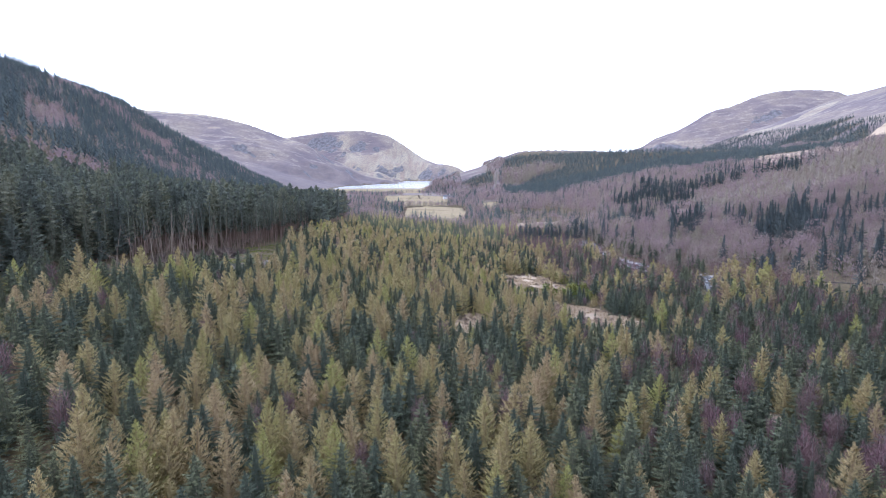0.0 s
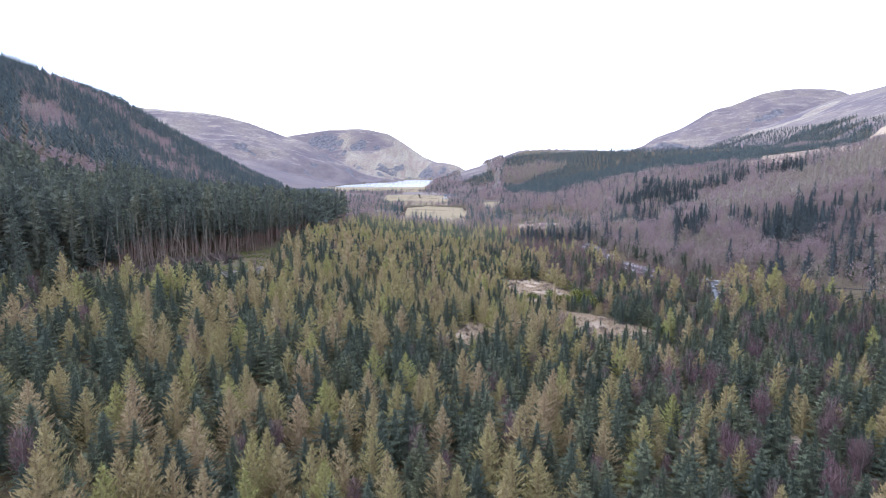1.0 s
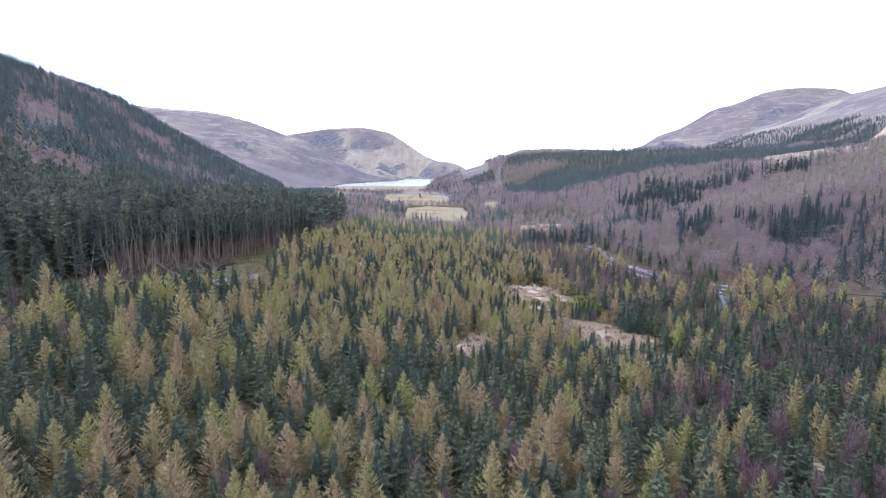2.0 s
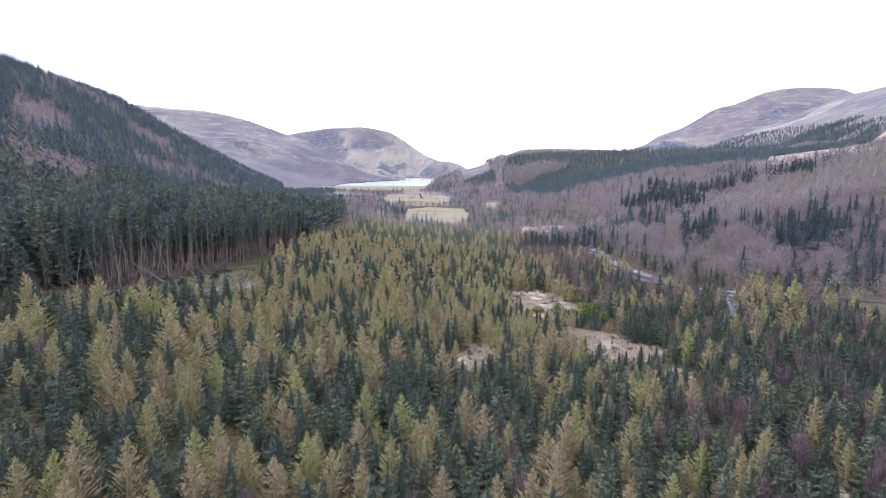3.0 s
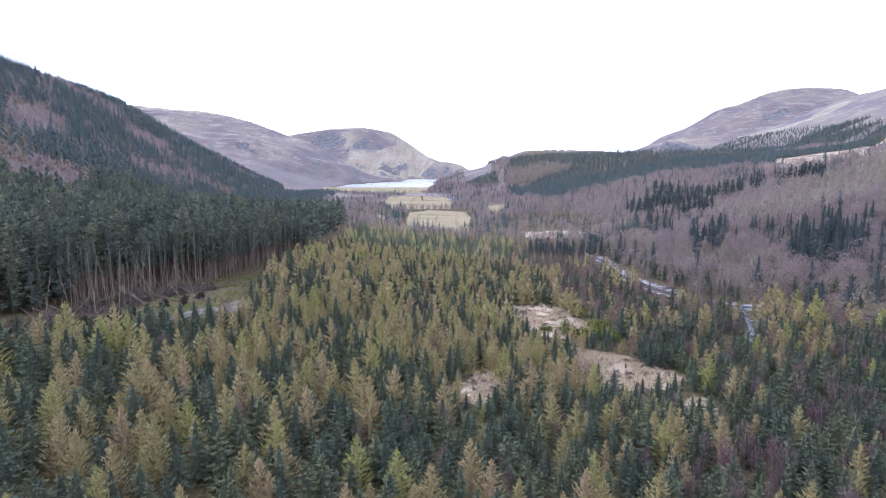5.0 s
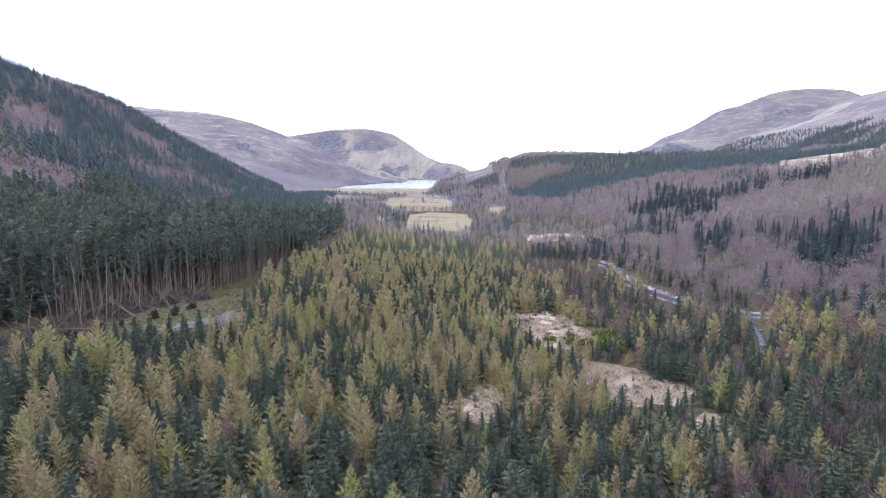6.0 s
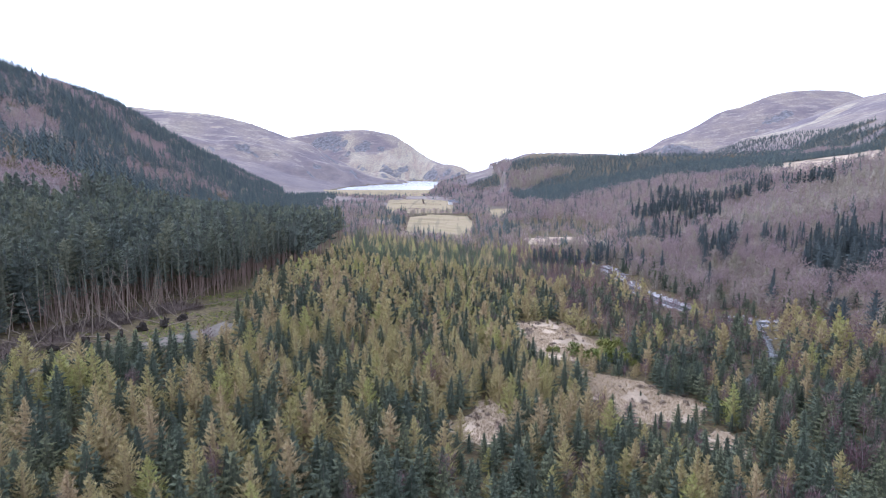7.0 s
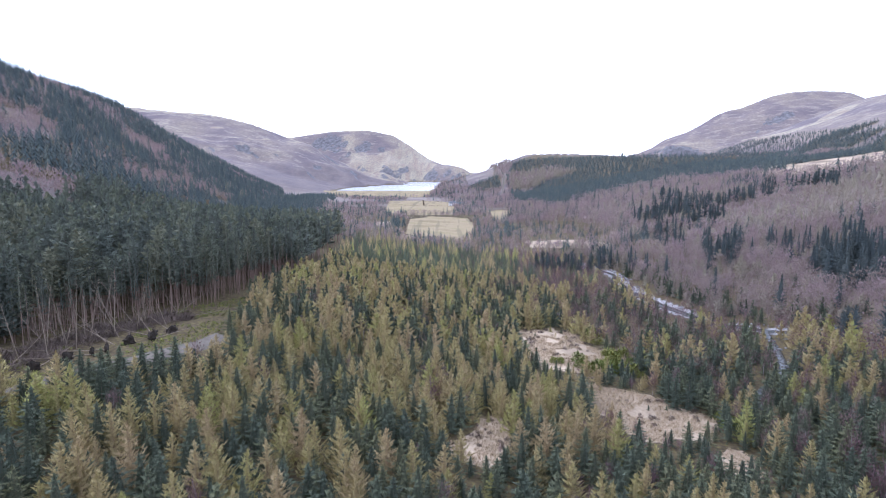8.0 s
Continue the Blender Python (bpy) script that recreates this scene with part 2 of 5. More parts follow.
MAT_BROADLEAF = foliage("bare_woodland_twigs", [(0, (.282, .206, .206)), (.3, (.312, .232, .222)), (.55, (.335, .262, .22)), (.8, (.292, .214, .216)), (1, (.335, .282, .206))], (.248, .182, .18), translucent=.55, vary=.3, speck=.1, cut=.41, fine=3.2)
# far conifer greens made pale and bluish, distance haze put into the colour
MAT_OLD_HAZED = foliage("hazed_conifer_needles", [(0, (.082, .106, .106)), (.3, (.102, .130, .126)), (.7, (.126, .150, .138)), (1, (.170, .184, .150))], (.068, .086, .087), translucent=.2, vary=.4)
MAT_OLD_NEAR = foliage("plantation_conifer_needles", [(0, (.108, .132, .106)), (.35, (.158, .180, .136)), (.7, (.208, .226, .152)), (1, (.265, .262, .158))], (.088, .092, .074), translucent=.22, vary=.5, cut=.45, fine=8)
# dark spruce greens paled and greyed, some haze held in the colour
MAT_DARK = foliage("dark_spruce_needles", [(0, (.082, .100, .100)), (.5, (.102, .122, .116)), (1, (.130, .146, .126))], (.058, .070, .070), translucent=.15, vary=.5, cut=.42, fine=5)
MAT_GORSE = foliage("gorse_leaves", [(0, (.15, .18, .04)), (.5, (.24, .25, .055)), (1, (.33, .30, .07))], (.09, .11, .03))
MAT_STRAW = foliage("dry_grass_blades", [(0, (.44, .34, .225)), (.5, (.54, .43, .30)), (1, (.37, .28, .17))], (.30, .22, .13))
MAT_HEDGE = foliage("hedge_twigs", [(0, (.17, .125, .105)), (1, (.22, .165, .13))], (.11, .085, .07))
MAT_BARK = mottled("grey_brown_bark", [(.3, (.165, .110, .086)), (.7, (.315, .225, .178))], 2.5, stretch=(3, 3, .6))
MAT_DEADWOOD = mottled("bleached_dead_wood", [(.3, (.17, .13, .10)), (.7, (.34, .28, .21))], 2.0, stretch=(3, 3, .6))
MAT_BIRCHBARK = mottled("grey_birch_bark", [(.3, (.20, .165, .16)), (.7, (.36, .32, .31))], 2.0)
MAT_SOIL = mottled("dark_peaty_soil", [(.3, (.018, .014, .012)), (.7, (.05, .04, .03))], 1.2)
MAT_GRAVEL = mottled("pale_gravel", [(.3, (.13, .112, .09)), (.7, (.215, .185, .15))], .7, fine=(.12, .105, .088))
MAT_GRAVEL.node_tree.nodes["Principled BSDF"].inputs["Specular IOR Level"].default_value = .05
MAT_STONE = mottled("river_stone", [(.3, (.20, .195, .195)), (.7, (.38, .37, .375))], 1.1)


def ground_material():
    m, n, l, b = shader("moor_and_forest_floor", .95)
    geo = n.new("ShaderNodeNewGeometry").outputs["Position"]
    cover = n.new("ShaderNodeAttribute")
    cover.attribute_name = "cover"
    sep = n.new("ShaderNodeSeparateColor")
    l.new(cover.outputs["Color"], sep.inputs[0])
    wide = node_noise(n, l, .006, 10, geo, (1, .5, 1.6))
    mid = node_noise(n, l, .03, 10, geo, (1, .45, 1.1))
    fine = node_noise(n, l, 1.3, 6, geo)
    streak = node_noise(n, l, .02, 10, geo, (1.6, .25, .5))
    floor = node_ramp(n, l, fine, [(.3, (.05, .036, .024)), (.55, (.112, .086, .042)), (.75, (.175, .148, .05))])
    moor = n.new("ShaderNodeAttribute")
    moor.attribute_name = "moor"
    zone = n.new("ShaderNodeSeparateColor")
    l.new(moor.outputs["Color"], zone.inputs[0])
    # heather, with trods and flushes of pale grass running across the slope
    # the heather's mauve cast also carries distance haze, put into these base colours
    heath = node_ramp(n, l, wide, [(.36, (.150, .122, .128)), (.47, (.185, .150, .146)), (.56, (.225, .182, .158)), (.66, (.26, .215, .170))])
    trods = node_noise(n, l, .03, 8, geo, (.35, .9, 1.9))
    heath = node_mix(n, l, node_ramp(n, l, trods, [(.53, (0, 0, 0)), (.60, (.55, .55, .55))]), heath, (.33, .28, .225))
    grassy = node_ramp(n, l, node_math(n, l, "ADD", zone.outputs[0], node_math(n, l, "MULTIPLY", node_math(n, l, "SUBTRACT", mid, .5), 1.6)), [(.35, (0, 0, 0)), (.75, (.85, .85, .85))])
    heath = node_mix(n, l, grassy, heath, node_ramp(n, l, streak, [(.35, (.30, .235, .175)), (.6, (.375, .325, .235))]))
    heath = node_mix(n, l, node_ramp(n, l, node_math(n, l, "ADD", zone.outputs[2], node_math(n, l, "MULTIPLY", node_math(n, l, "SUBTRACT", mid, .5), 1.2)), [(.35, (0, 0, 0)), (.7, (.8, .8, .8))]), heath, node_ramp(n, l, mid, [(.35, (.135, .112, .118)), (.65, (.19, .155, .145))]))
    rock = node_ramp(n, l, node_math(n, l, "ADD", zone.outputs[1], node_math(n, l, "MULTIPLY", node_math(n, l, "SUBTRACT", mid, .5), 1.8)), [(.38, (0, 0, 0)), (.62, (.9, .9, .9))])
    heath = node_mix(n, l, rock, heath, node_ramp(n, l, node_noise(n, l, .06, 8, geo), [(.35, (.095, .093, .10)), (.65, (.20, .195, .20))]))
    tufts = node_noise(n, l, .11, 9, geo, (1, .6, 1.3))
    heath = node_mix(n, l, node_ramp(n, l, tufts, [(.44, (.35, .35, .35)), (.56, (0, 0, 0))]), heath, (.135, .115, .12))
    straw = node_ramp(n, l, fine, [(.25, (.27, .195, .12)), (.45, (.45, .35, .24)), (.75, (.55, .44, .32))])
    straw = node_mix(n, l, node_ramp(n, l, mid, [(.47, (0, 0, 0)), (.60, (.8, .8, .8))]), straw, (.17, .125, .08))
    grass = node_ramp(n, l, node_noise(n, l, .03, 6, geo), [(.3, (.22, .172, .088)), (.5, (.30, .232, .135)), (.7, (.245, .20, .098))])
    drains = node_noise(n, l, .05, 3, geo, (3.0, .12, 1))
    grass = node_mix(n, l, node_ramp(n, l, drains, [(.55, (0, 0, 0)), (.62, (.45, .45, .45))]), grass, (.13, .112, .065))
    gravel = node_ramp(n, l, fine, [(.3, (.25, .235, .23)), (.7, (.42, .40, .395))])
    rough = node_math(n, l, "MULTIPLY", node_math(n, l, "SUBTRACT", fine, .5), .9)

    def edge(channel):
        v = node_math(n, l, "ADD", channel, rough)
        return node_ramp(n, l, v, [(.4, (0, 0, 0)), (.6, (1, 1, 1))])
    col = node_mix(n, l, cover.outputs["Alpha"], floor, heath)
    col = node_mix(n, l, edge(sep.outputs[1]), col, grass)
    col = node_mix(n, l, edge(sep.outputs[0]), col, straw)
    col = node_mix(n, l, edge(sep.outputs[2]), col, gravel)
    l.new(col, b.inputs["Base Color"])
    bp = n.new("ShaderNodeBump")
    bp.inputs["Strength"].default_value = .6
    bp.inputs["Distance"].default_value = .4
    l.new(fine, bp.inputs["Height"])
    big = n.new("ShaderNodeBump")
    big.inputs["Strength"].default_value = .8
    big.inputs["Distance"].default_value = 7
    l.new(node_math(n, l, "MULTIPLY", mid, cover.outputs["Alpha"]), big.inputs["Height"])
    l.new(bp.outputs[0], big.inputs["Normal"])
    l.new(big.outputs[0], b.inputs["Normal"])
    return m


def water_material(name, tint, rough, scale, ripple=.3):
    m, n, l, b = shader(name, rough)
    b.inputs["Base Color"].default_value = (*tint, 1)
    b.inputs["IOR"].default_value = 1.33
    b.inputs["Specular IOR Level"].default_value = .5
    f = node_noise(n, l, scale, 5)
    bp = n.new("ShaderNodeBump")
    bp.inputs["Strength"].default_value = .8
    bp.inputs["Distance"].default_value = ripple
    l.new(f, bp.inputs["Height"])
    l.new(bp.outputs[0], b.inputs["Normal"])
    return m


MAT_GROUND = ground_material()
# the lake's pale base colour paints in the bright sky's reflection
MAT_LAKE = water_material("lake_water_sky_painted", (.55, .56, .56), .15, .4, 1.0)
MAT_RIVER = water_material("river_water", (.06, .06, .055), .15, .8)


# ---- building helpers ----
def mesh_from(name, verts, faces, mats, face_mat=None, attrs=None, smooth=False, normals=None):
    """A mesh from arrays; faces all have the same number of corners."""
    me = bpy.data.meshes.new(name)
    verts, faces = np.asarray(verts, np.float32), np.asarray(faces, np.int32)
    k = faces.shape[1]
    me.vertices.add(len(verts))
    me.vertices.foreach_set("co", verts.ravel())
    me.loops.add(faces.size)
    me.loops.foreach_set("vertex_index", faces.ravel())
    me.polygons.add(len(faces))
    me.polygons.foreach_set("loop_start", np.arange(0, faces.size, k, dtype=np.int32))
    for mat in mats:
        me.materials.append(mat)
    if face_mat is not None:
        me.polygons.foreach_set("material_index", np.asarray(face_mat, np.int32))
    me.polygons.foreach_set("use_smooth", np.full(len(faces), smooth))
    for key, vals in (attrs or {}).items():
        vals = np.asarray(vals, np.float32)
        if vals.ndim == 2:
            me.attributes.new(key, "FLOAT_COLOR", "POINT").data.foreach_set("color", vals.ravel())
        else:
            me.attributes.new(key, "FLOAT", "POINT").data.foreach_set("value", vals)
    if normals is not None:
        me.polygons.foreach_set("use_smooth", np.full(len(faces), True))
        me.attributes.new("custom_normal", "FLOAT_VECTOR", "POINT").data.foreach_set("vector", np.asarray(normals, np.float32).ravel())
    me.update()
    me.validate()
    return me


class Shape:
    """Triangles gathered into one mesh, with a shade for each twig, a material for each face and soft normals for foliage."""

    def __init__(self):
        self.v, self.f, self.s, self.m, self.n = [], [], [], [], []

    def tri(self, a, b, c, shade=0.0, mat=0, n=None):
        a, b, c = Vector(a), Vector(b), Vector(c)
        g = (b - a).cross(c - a)
        g = g.normalized() if g.length > 1e-9 else Vector((0, 0, 1))
        if n is None:
            n = g
        elif g.dot(n) < 0:
            b, c = c, b
        i = len(self.v)
        self.v += [a, b, c]
        self.n += [n, n, n]
        self.s += [shade] * 3
        self.f.append((i, i + 1, i + 2))
        self.m.append(mat)

    def tube(self, points, radii, sides=5, mat=1, shade=0.0):
        base = len(self.v)
        for p, r in zip(points, radii):
            for k in range(sides):
                a = k * 2 * math.pi / sides
                self.v.append(Vector((p[0] + r * math.cos(a), p[1] + r * math.sin(a), p[2])))
                self.n.append(Vector((math.cos(a), math.sin(a), 0)))
                self.s.append(shade)
        for j in range(len(points) - 1):
            for k in range(sides):
                a, b = base + j * sides + k, base + j * sides + (k + 1) % sides
                self.f += [(a, b, b + sides), (a, b + sides, a + sides)]
                self.m += [mat, mat]

    def arrays(self):
        return np.array(self.v, float), np.array(self.f, int), np.array(self.s, float), np.array(self.m, int), np.array(self.n, float)


def needle_tree(seed, tall, wide, branches, twigs, bare=.05, taper=.8, up=.15, curl=.15, length=.5, width=.05, trunk=.09, stem=4, core=.55, dead=0, ragged=.22, lift=.25, spread=.9):
    """A conifer: stem, branches set in a spiral, each with fine side shoots, round a core of inner twigs coloured dark
    for the crown's shade.
    """
    rng = random.Random(seed)
    sh = Shape()
    bend = Vector((rng.uniform(-.03, .03), rng.uniform(-.03, .03), 0))
    sh.tube([(0, 0, -.6), bend * tall * .45 + Vector((0, 0, tall * .5)), bend * tall + Vector((0, 0, tall * .985))], [trunk, trunk * .6, .015], stem)
    for k in range(dead):
        z0, az = tall * bare * rng.uniform(.15, 1.05), rng.uniform(0, 6.28)
        d = Vector((math.cos(az), math.sin(az), rng.uniform(-.3, .15)))
        p, q = bend * z0 + Vector((0, 0, z0)), Vector((0, 0, .03))
        sh.tri(p - q, p + q, p + d * rng.uniform(.6, 1.5), 0, 1)
    lobes = [(rng.uniform(0, 6.28), rng.uniform(.04, .12), rng.choice((2, 3, 4))) for _ in range(2)]
    for k in range(branches):
        f = ((k + rng.random()) / branches) ** 1.25
        a = k * 2.39996 + rng.uniform(-.45, .45)
        r = wide * (1 - f) ** taper * min(1, .62 + f * 2.6) * (1 + sum(m * math.sin(n * a + o + f * 6) for o, m, n in lobes)) * rng.uniform(1 - ragged, 1 + ragged * .7) + .1
        z = tall * (bare + (1 - bare) * f * .96)
        out, side = Vector((math.cos(a), math.sin(a), 0)), Vector((-math.sin(a), math.cos(a), 0))
        rise = up + .5 * f + rng.uniform(-.12, .12)
        n = max(2, round(twigs * (.35 + .65 * min(1, r / wide * 1.3))))
        tone = rng.uniform(0, .35)
        for t in range(n):
            w = (t + rng.uniform(.35, 1)) / n
            q = w ** .75
            p = bend * z + out * r * q + Vector((0, 0, z + r * (rise * q + curl * q * q) + rng.uniform(-.35, .35) * lift))
            turn = (1 if t % 2 else -1) * spread * rng.uniform(.35, 1) * (1.15 - .6 * q)
            d = (out * .8 + side * turn + Vector((0, 0, lift + curl * q + rng.uniform(-.25, .25)))).normalized()
            ln = length * rng.uniform(.7, 1.3) * (.55 + .45 * min(1, r / wide * 1.4))
            nrm = (out + side * rng.uniform(-.4, .4) + Vector((0, 0, .55 + .5 * f + rng.uniform(-.3, .3)))).normalized()
            half = d.cross(nrm + Vector((rng.uniform(-.5, .5), rng.uniform(-.5, .5), rng.uniform(-.5, .5)))).normalized() * width * rng.uniform(.75, 1.3)
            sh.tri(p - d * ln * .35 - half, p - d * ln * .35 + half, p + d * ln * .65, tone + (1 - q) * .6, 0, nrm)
    # solid core in the dark twig colour, the crown's inner shade painted on
    rings = []
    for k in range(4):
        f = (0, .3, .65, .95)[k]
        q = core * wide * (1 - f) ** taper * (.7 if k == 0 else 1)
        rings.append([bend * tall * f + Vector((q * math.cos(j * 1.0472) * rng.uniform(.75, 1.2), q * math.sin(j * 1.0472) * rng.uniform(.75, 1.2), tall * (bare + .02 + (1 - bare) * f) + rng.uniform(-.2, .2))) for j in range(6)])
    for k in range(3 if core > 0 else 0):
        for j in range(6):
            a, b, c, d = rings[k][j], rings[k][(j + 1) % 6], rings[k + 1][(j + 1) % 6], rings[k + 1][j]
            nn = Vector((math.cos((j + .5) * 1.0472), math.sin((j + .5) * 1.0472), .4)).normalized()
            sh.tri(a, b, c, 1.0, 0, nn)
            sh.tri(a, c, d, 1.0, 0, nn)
    for a in (0, 1.2, 2.4):
        p, o = bend * tall + Vector((0, 0, tall)), Vector((math.cos(a), math.sin(a), 0)) * width * 1.3
        dn = Vector((0, 0, tall * .08))
        sh.tri(p + o - dn, p - o - dn, p + Vector((0, 0, tall * .02)), .1, 0, Vector((o.y, -o.x, .3)).normalized())
    return sh


def tier_tree(seed, tall, wide, tiers=6, points=4, bare=.1, taper=.85, trunk=.15):
    """A conifer seen from far off: tiers of ragged drooping boughs on a stem."""
    rng = random.Random(seed)
    sh = Shape()
    sh.tube([(0, 0, -.6), (0, 0, tall * .5)], [trunk, .03], 3)
    total = tiers * points
    for k in range(total):
        f = (k + rng.random() * .8) / total
        r = wide * (1 - f) ** taper * min(1, .7 + f * 2)
        z1 = tall * (bare + (1 - bare) * f)
        a = k * 2.39996 + rng.uniform(-.3, .3)
        q = r * rng.uniform(.8, 1.2)
        da = rng.uniform(.2, .45)
        drop = q * rng.uniform(.0, .3)
        top = min(tall, z1 + r * rng.uniform(.5, .8) + tall * .05)
        sh.tri((q * math.cos(a - da), q * math.sin(a - da), z1 - drop), (q * .9 * math.cos(a + da), q * .9 * math.sin(a + da), z1 - drop * rng.uniform(.6, 1.3)), (0, 0, top), rng.random() * .6, 0, Vector((math.cos(a) + rng.uniform(-.25, .25), math.sin(a) + rng.uniform(-.25, .25), .7)).normalized())
    return sh


def puff_tree(seed, tall, wide, sprays, low=.1, trunk=.12):
    """A leafless broad crown seen from far off: sprays of twigs over a lumpy outline."""
    rng = random.Random(seed)
    sh = Shape()
    sh.tube([(0, 0, -.5), (0, 0, tall * .5)], [trunk, .05], 3)
    mid, half = tall * (low + 1) / 2, tall * (1 - low) / 2
    w = .85 * wide / math.sqrt(sprays)
    for k in range(sprays):
        u = (k + .5) / sprays * 1.6 - .6
        a = k * 2.39996 + rng.uniform(-.5, .5)
        h = math.sqrt(max(0, 1 - u * u))
        d = Vector((h * math.cos(a), h * math.sin(a), u))
        lump = (1 + .2 * math.sin(d.x * 5 + seed) * math.sin(d.y * 4 + seed * 2)) * (.92 if k % 4 else .74) * rng.uniform(.85, 1.08)
        p = Vector((d.x * wide * lump, d.y * wide * lump, mid + d.z * half * lump))
        nrm = Vector((d.x / wide, d.y / wide, d.z / half + .12)).normalized()
        g = (nrm * .35 + Vector((rng.uniform(-.7, .7), rng.uniform(-.7, .7), rng.uniform(0, .9)))).normalized()
        side = g.cross(nrm + Vector((rng.uniform(-.35, .35), rng.uniform(-.35, .35), rng.uniform(-.35, .35)))).normalized() * w * .8
        sh.tri(p - side, p + side, p + g * w * rng.uniform(1.8, 3.2), rng.random() * .6, 0, (nrm + Vector((rng.uniform(-.1, .1), rng.uniform(-.1, .1), .3))).normalized())
    return sh


def bare_tree(seed, tall, wide, twigs, low=.25, blade=.09, reach=.9, limbs=5, trunk=.12, upright=.5):
    """A leafless tree: stem, limbs and a crown of fine twigs."""
    rng = random.Random(seed)
    sh = Shape()
    sh.tube([(0, 0, -.5), (rng.uniform(-.2, .2), rng.uniform(-.2, .2), tall * .45), (rng.uniform(-.3, .3), rng.uniform(-.3, .3), tall * .9)], [trunk, trunk * .65, .02], 5)
    for k in range(limbs):
        a = k * 6.28 / limbs + rng.uniform(-.4, .4)
        z0 = tall * rng.uniform(low, low + .3)
        out = wide * rng.uniform(.5, .85)
        sh.tube([(0, 0, z0), (math.cos(a) * out * .5, math.sin(a) * out * .5, z0 + tall * .16), (math.cos(a) * out, math.sin(a) * out, z0 + tall * .36)], [trunk * .45, trunk * .3, .015], 3)
    mid = Vector((0, 0, tall * (low + 1) / 2))
    half = tall * (1 - low) / 2
    for k in range(twigs):
        d = Vector((rng.gauss(0, 1), rng.gauss(0, 1), rng.gauss(0, 1))).normalized()
        r = rng.random() ** .45
        lump = 1 + .22 * math.sin(d.x * 5 + seed) * math.sin(d.y * 4 + seed * 2) + .12 * math.sin(d.z * 7 + seed)
        p = mid + Vector((d.x * wide, d.y * wide, d.z * half)) * r * lump * .86
        g = (Vector((d.x, d.y, d.z * .4)) * (1 - upright) + Vector((0, 0, 1)) * upright + Vector((rng.uniform(-.5, .5), rng.uniform(-.5, .5), rng.uniform(-.3, .3)))).normalized()
        side = g.cross(Vector((rng.uniform(-1, 1), rng.uniform(-1, 1), rng.uniform(-1, 1)))).normalized() * blade
        ln = reach * rng.uniform(.6, 1.3)
        sh.tri(p - side, p + side, p + g * ln, rng.random() * (1.1 - r * .7), 0, (d + Vector((rng.uniform(-.4, .4), rng.uniform(-.4, .4), .5))).normalized())
    return sh


def bush(seed, tall, wide, blades, blade=.12, reach=.35):
    rng = random.Random(seed)
    sh = Shape()
    for k in range(4):
        a = rng.uniform(0, 6.28)
        sh.tube([(0, 0, -.1), (math.cos(a) * wide * .4, math.sin(a) * wide * .4, tall * .55)], [.04, .015], 3)
    for k in range(blades):
        d = Vector((rng.gauss(0, 1), rng.gauss(0, 1), abs(rng.gauss(0, 1)))).normalized()
        r = rng.random() ** .4 * (1 + .25 * math.sin(d.x * 4 + seed) * math.cos(d.y * 5))
        p = Vector((d.x * wide * r, d.y * wide * r, d.z * tall * r * .9 + .05))
        g = (d + Vector((rng.uniform(-.6, .6), rng.uniform(-.6, .6), rng.uniform(-.2, .6)))).normalized()
        side = g.cross(Vector((rng.uniform(-1, 1), rng.uniform(-1, 1), rng.uniform(-1, 1)))).normalized() * blade
        sh.tri(p - side, p + side, p + g * reach * rng.uniform(.6, 1.3), rng.random(), 0, (d + Vector((rng.uniform(-.4, .4), rng.uniform(-.4, .4), .4))).normalized())
    return sh


def tuft(seed, tall=.5, blades=9):
    rng = random.Random(seed)
    sh = Shape()
    for k in range(blades):
        a = rng.uniform(0, 6.28)
        o = Vector((rng.uniform(-.25, .25), rng.uniform(-.25, .25), -.05))
        w = Vector((-math.sin(a), math.cos(a), 0)) * .06
        sh.tri(o - w, o + w, o + Vector((math.cos(a) * tall * .7, math.sin(a) * tall * .7, tall * rng.uniform(.5, 1))), rng.random())
    return sh


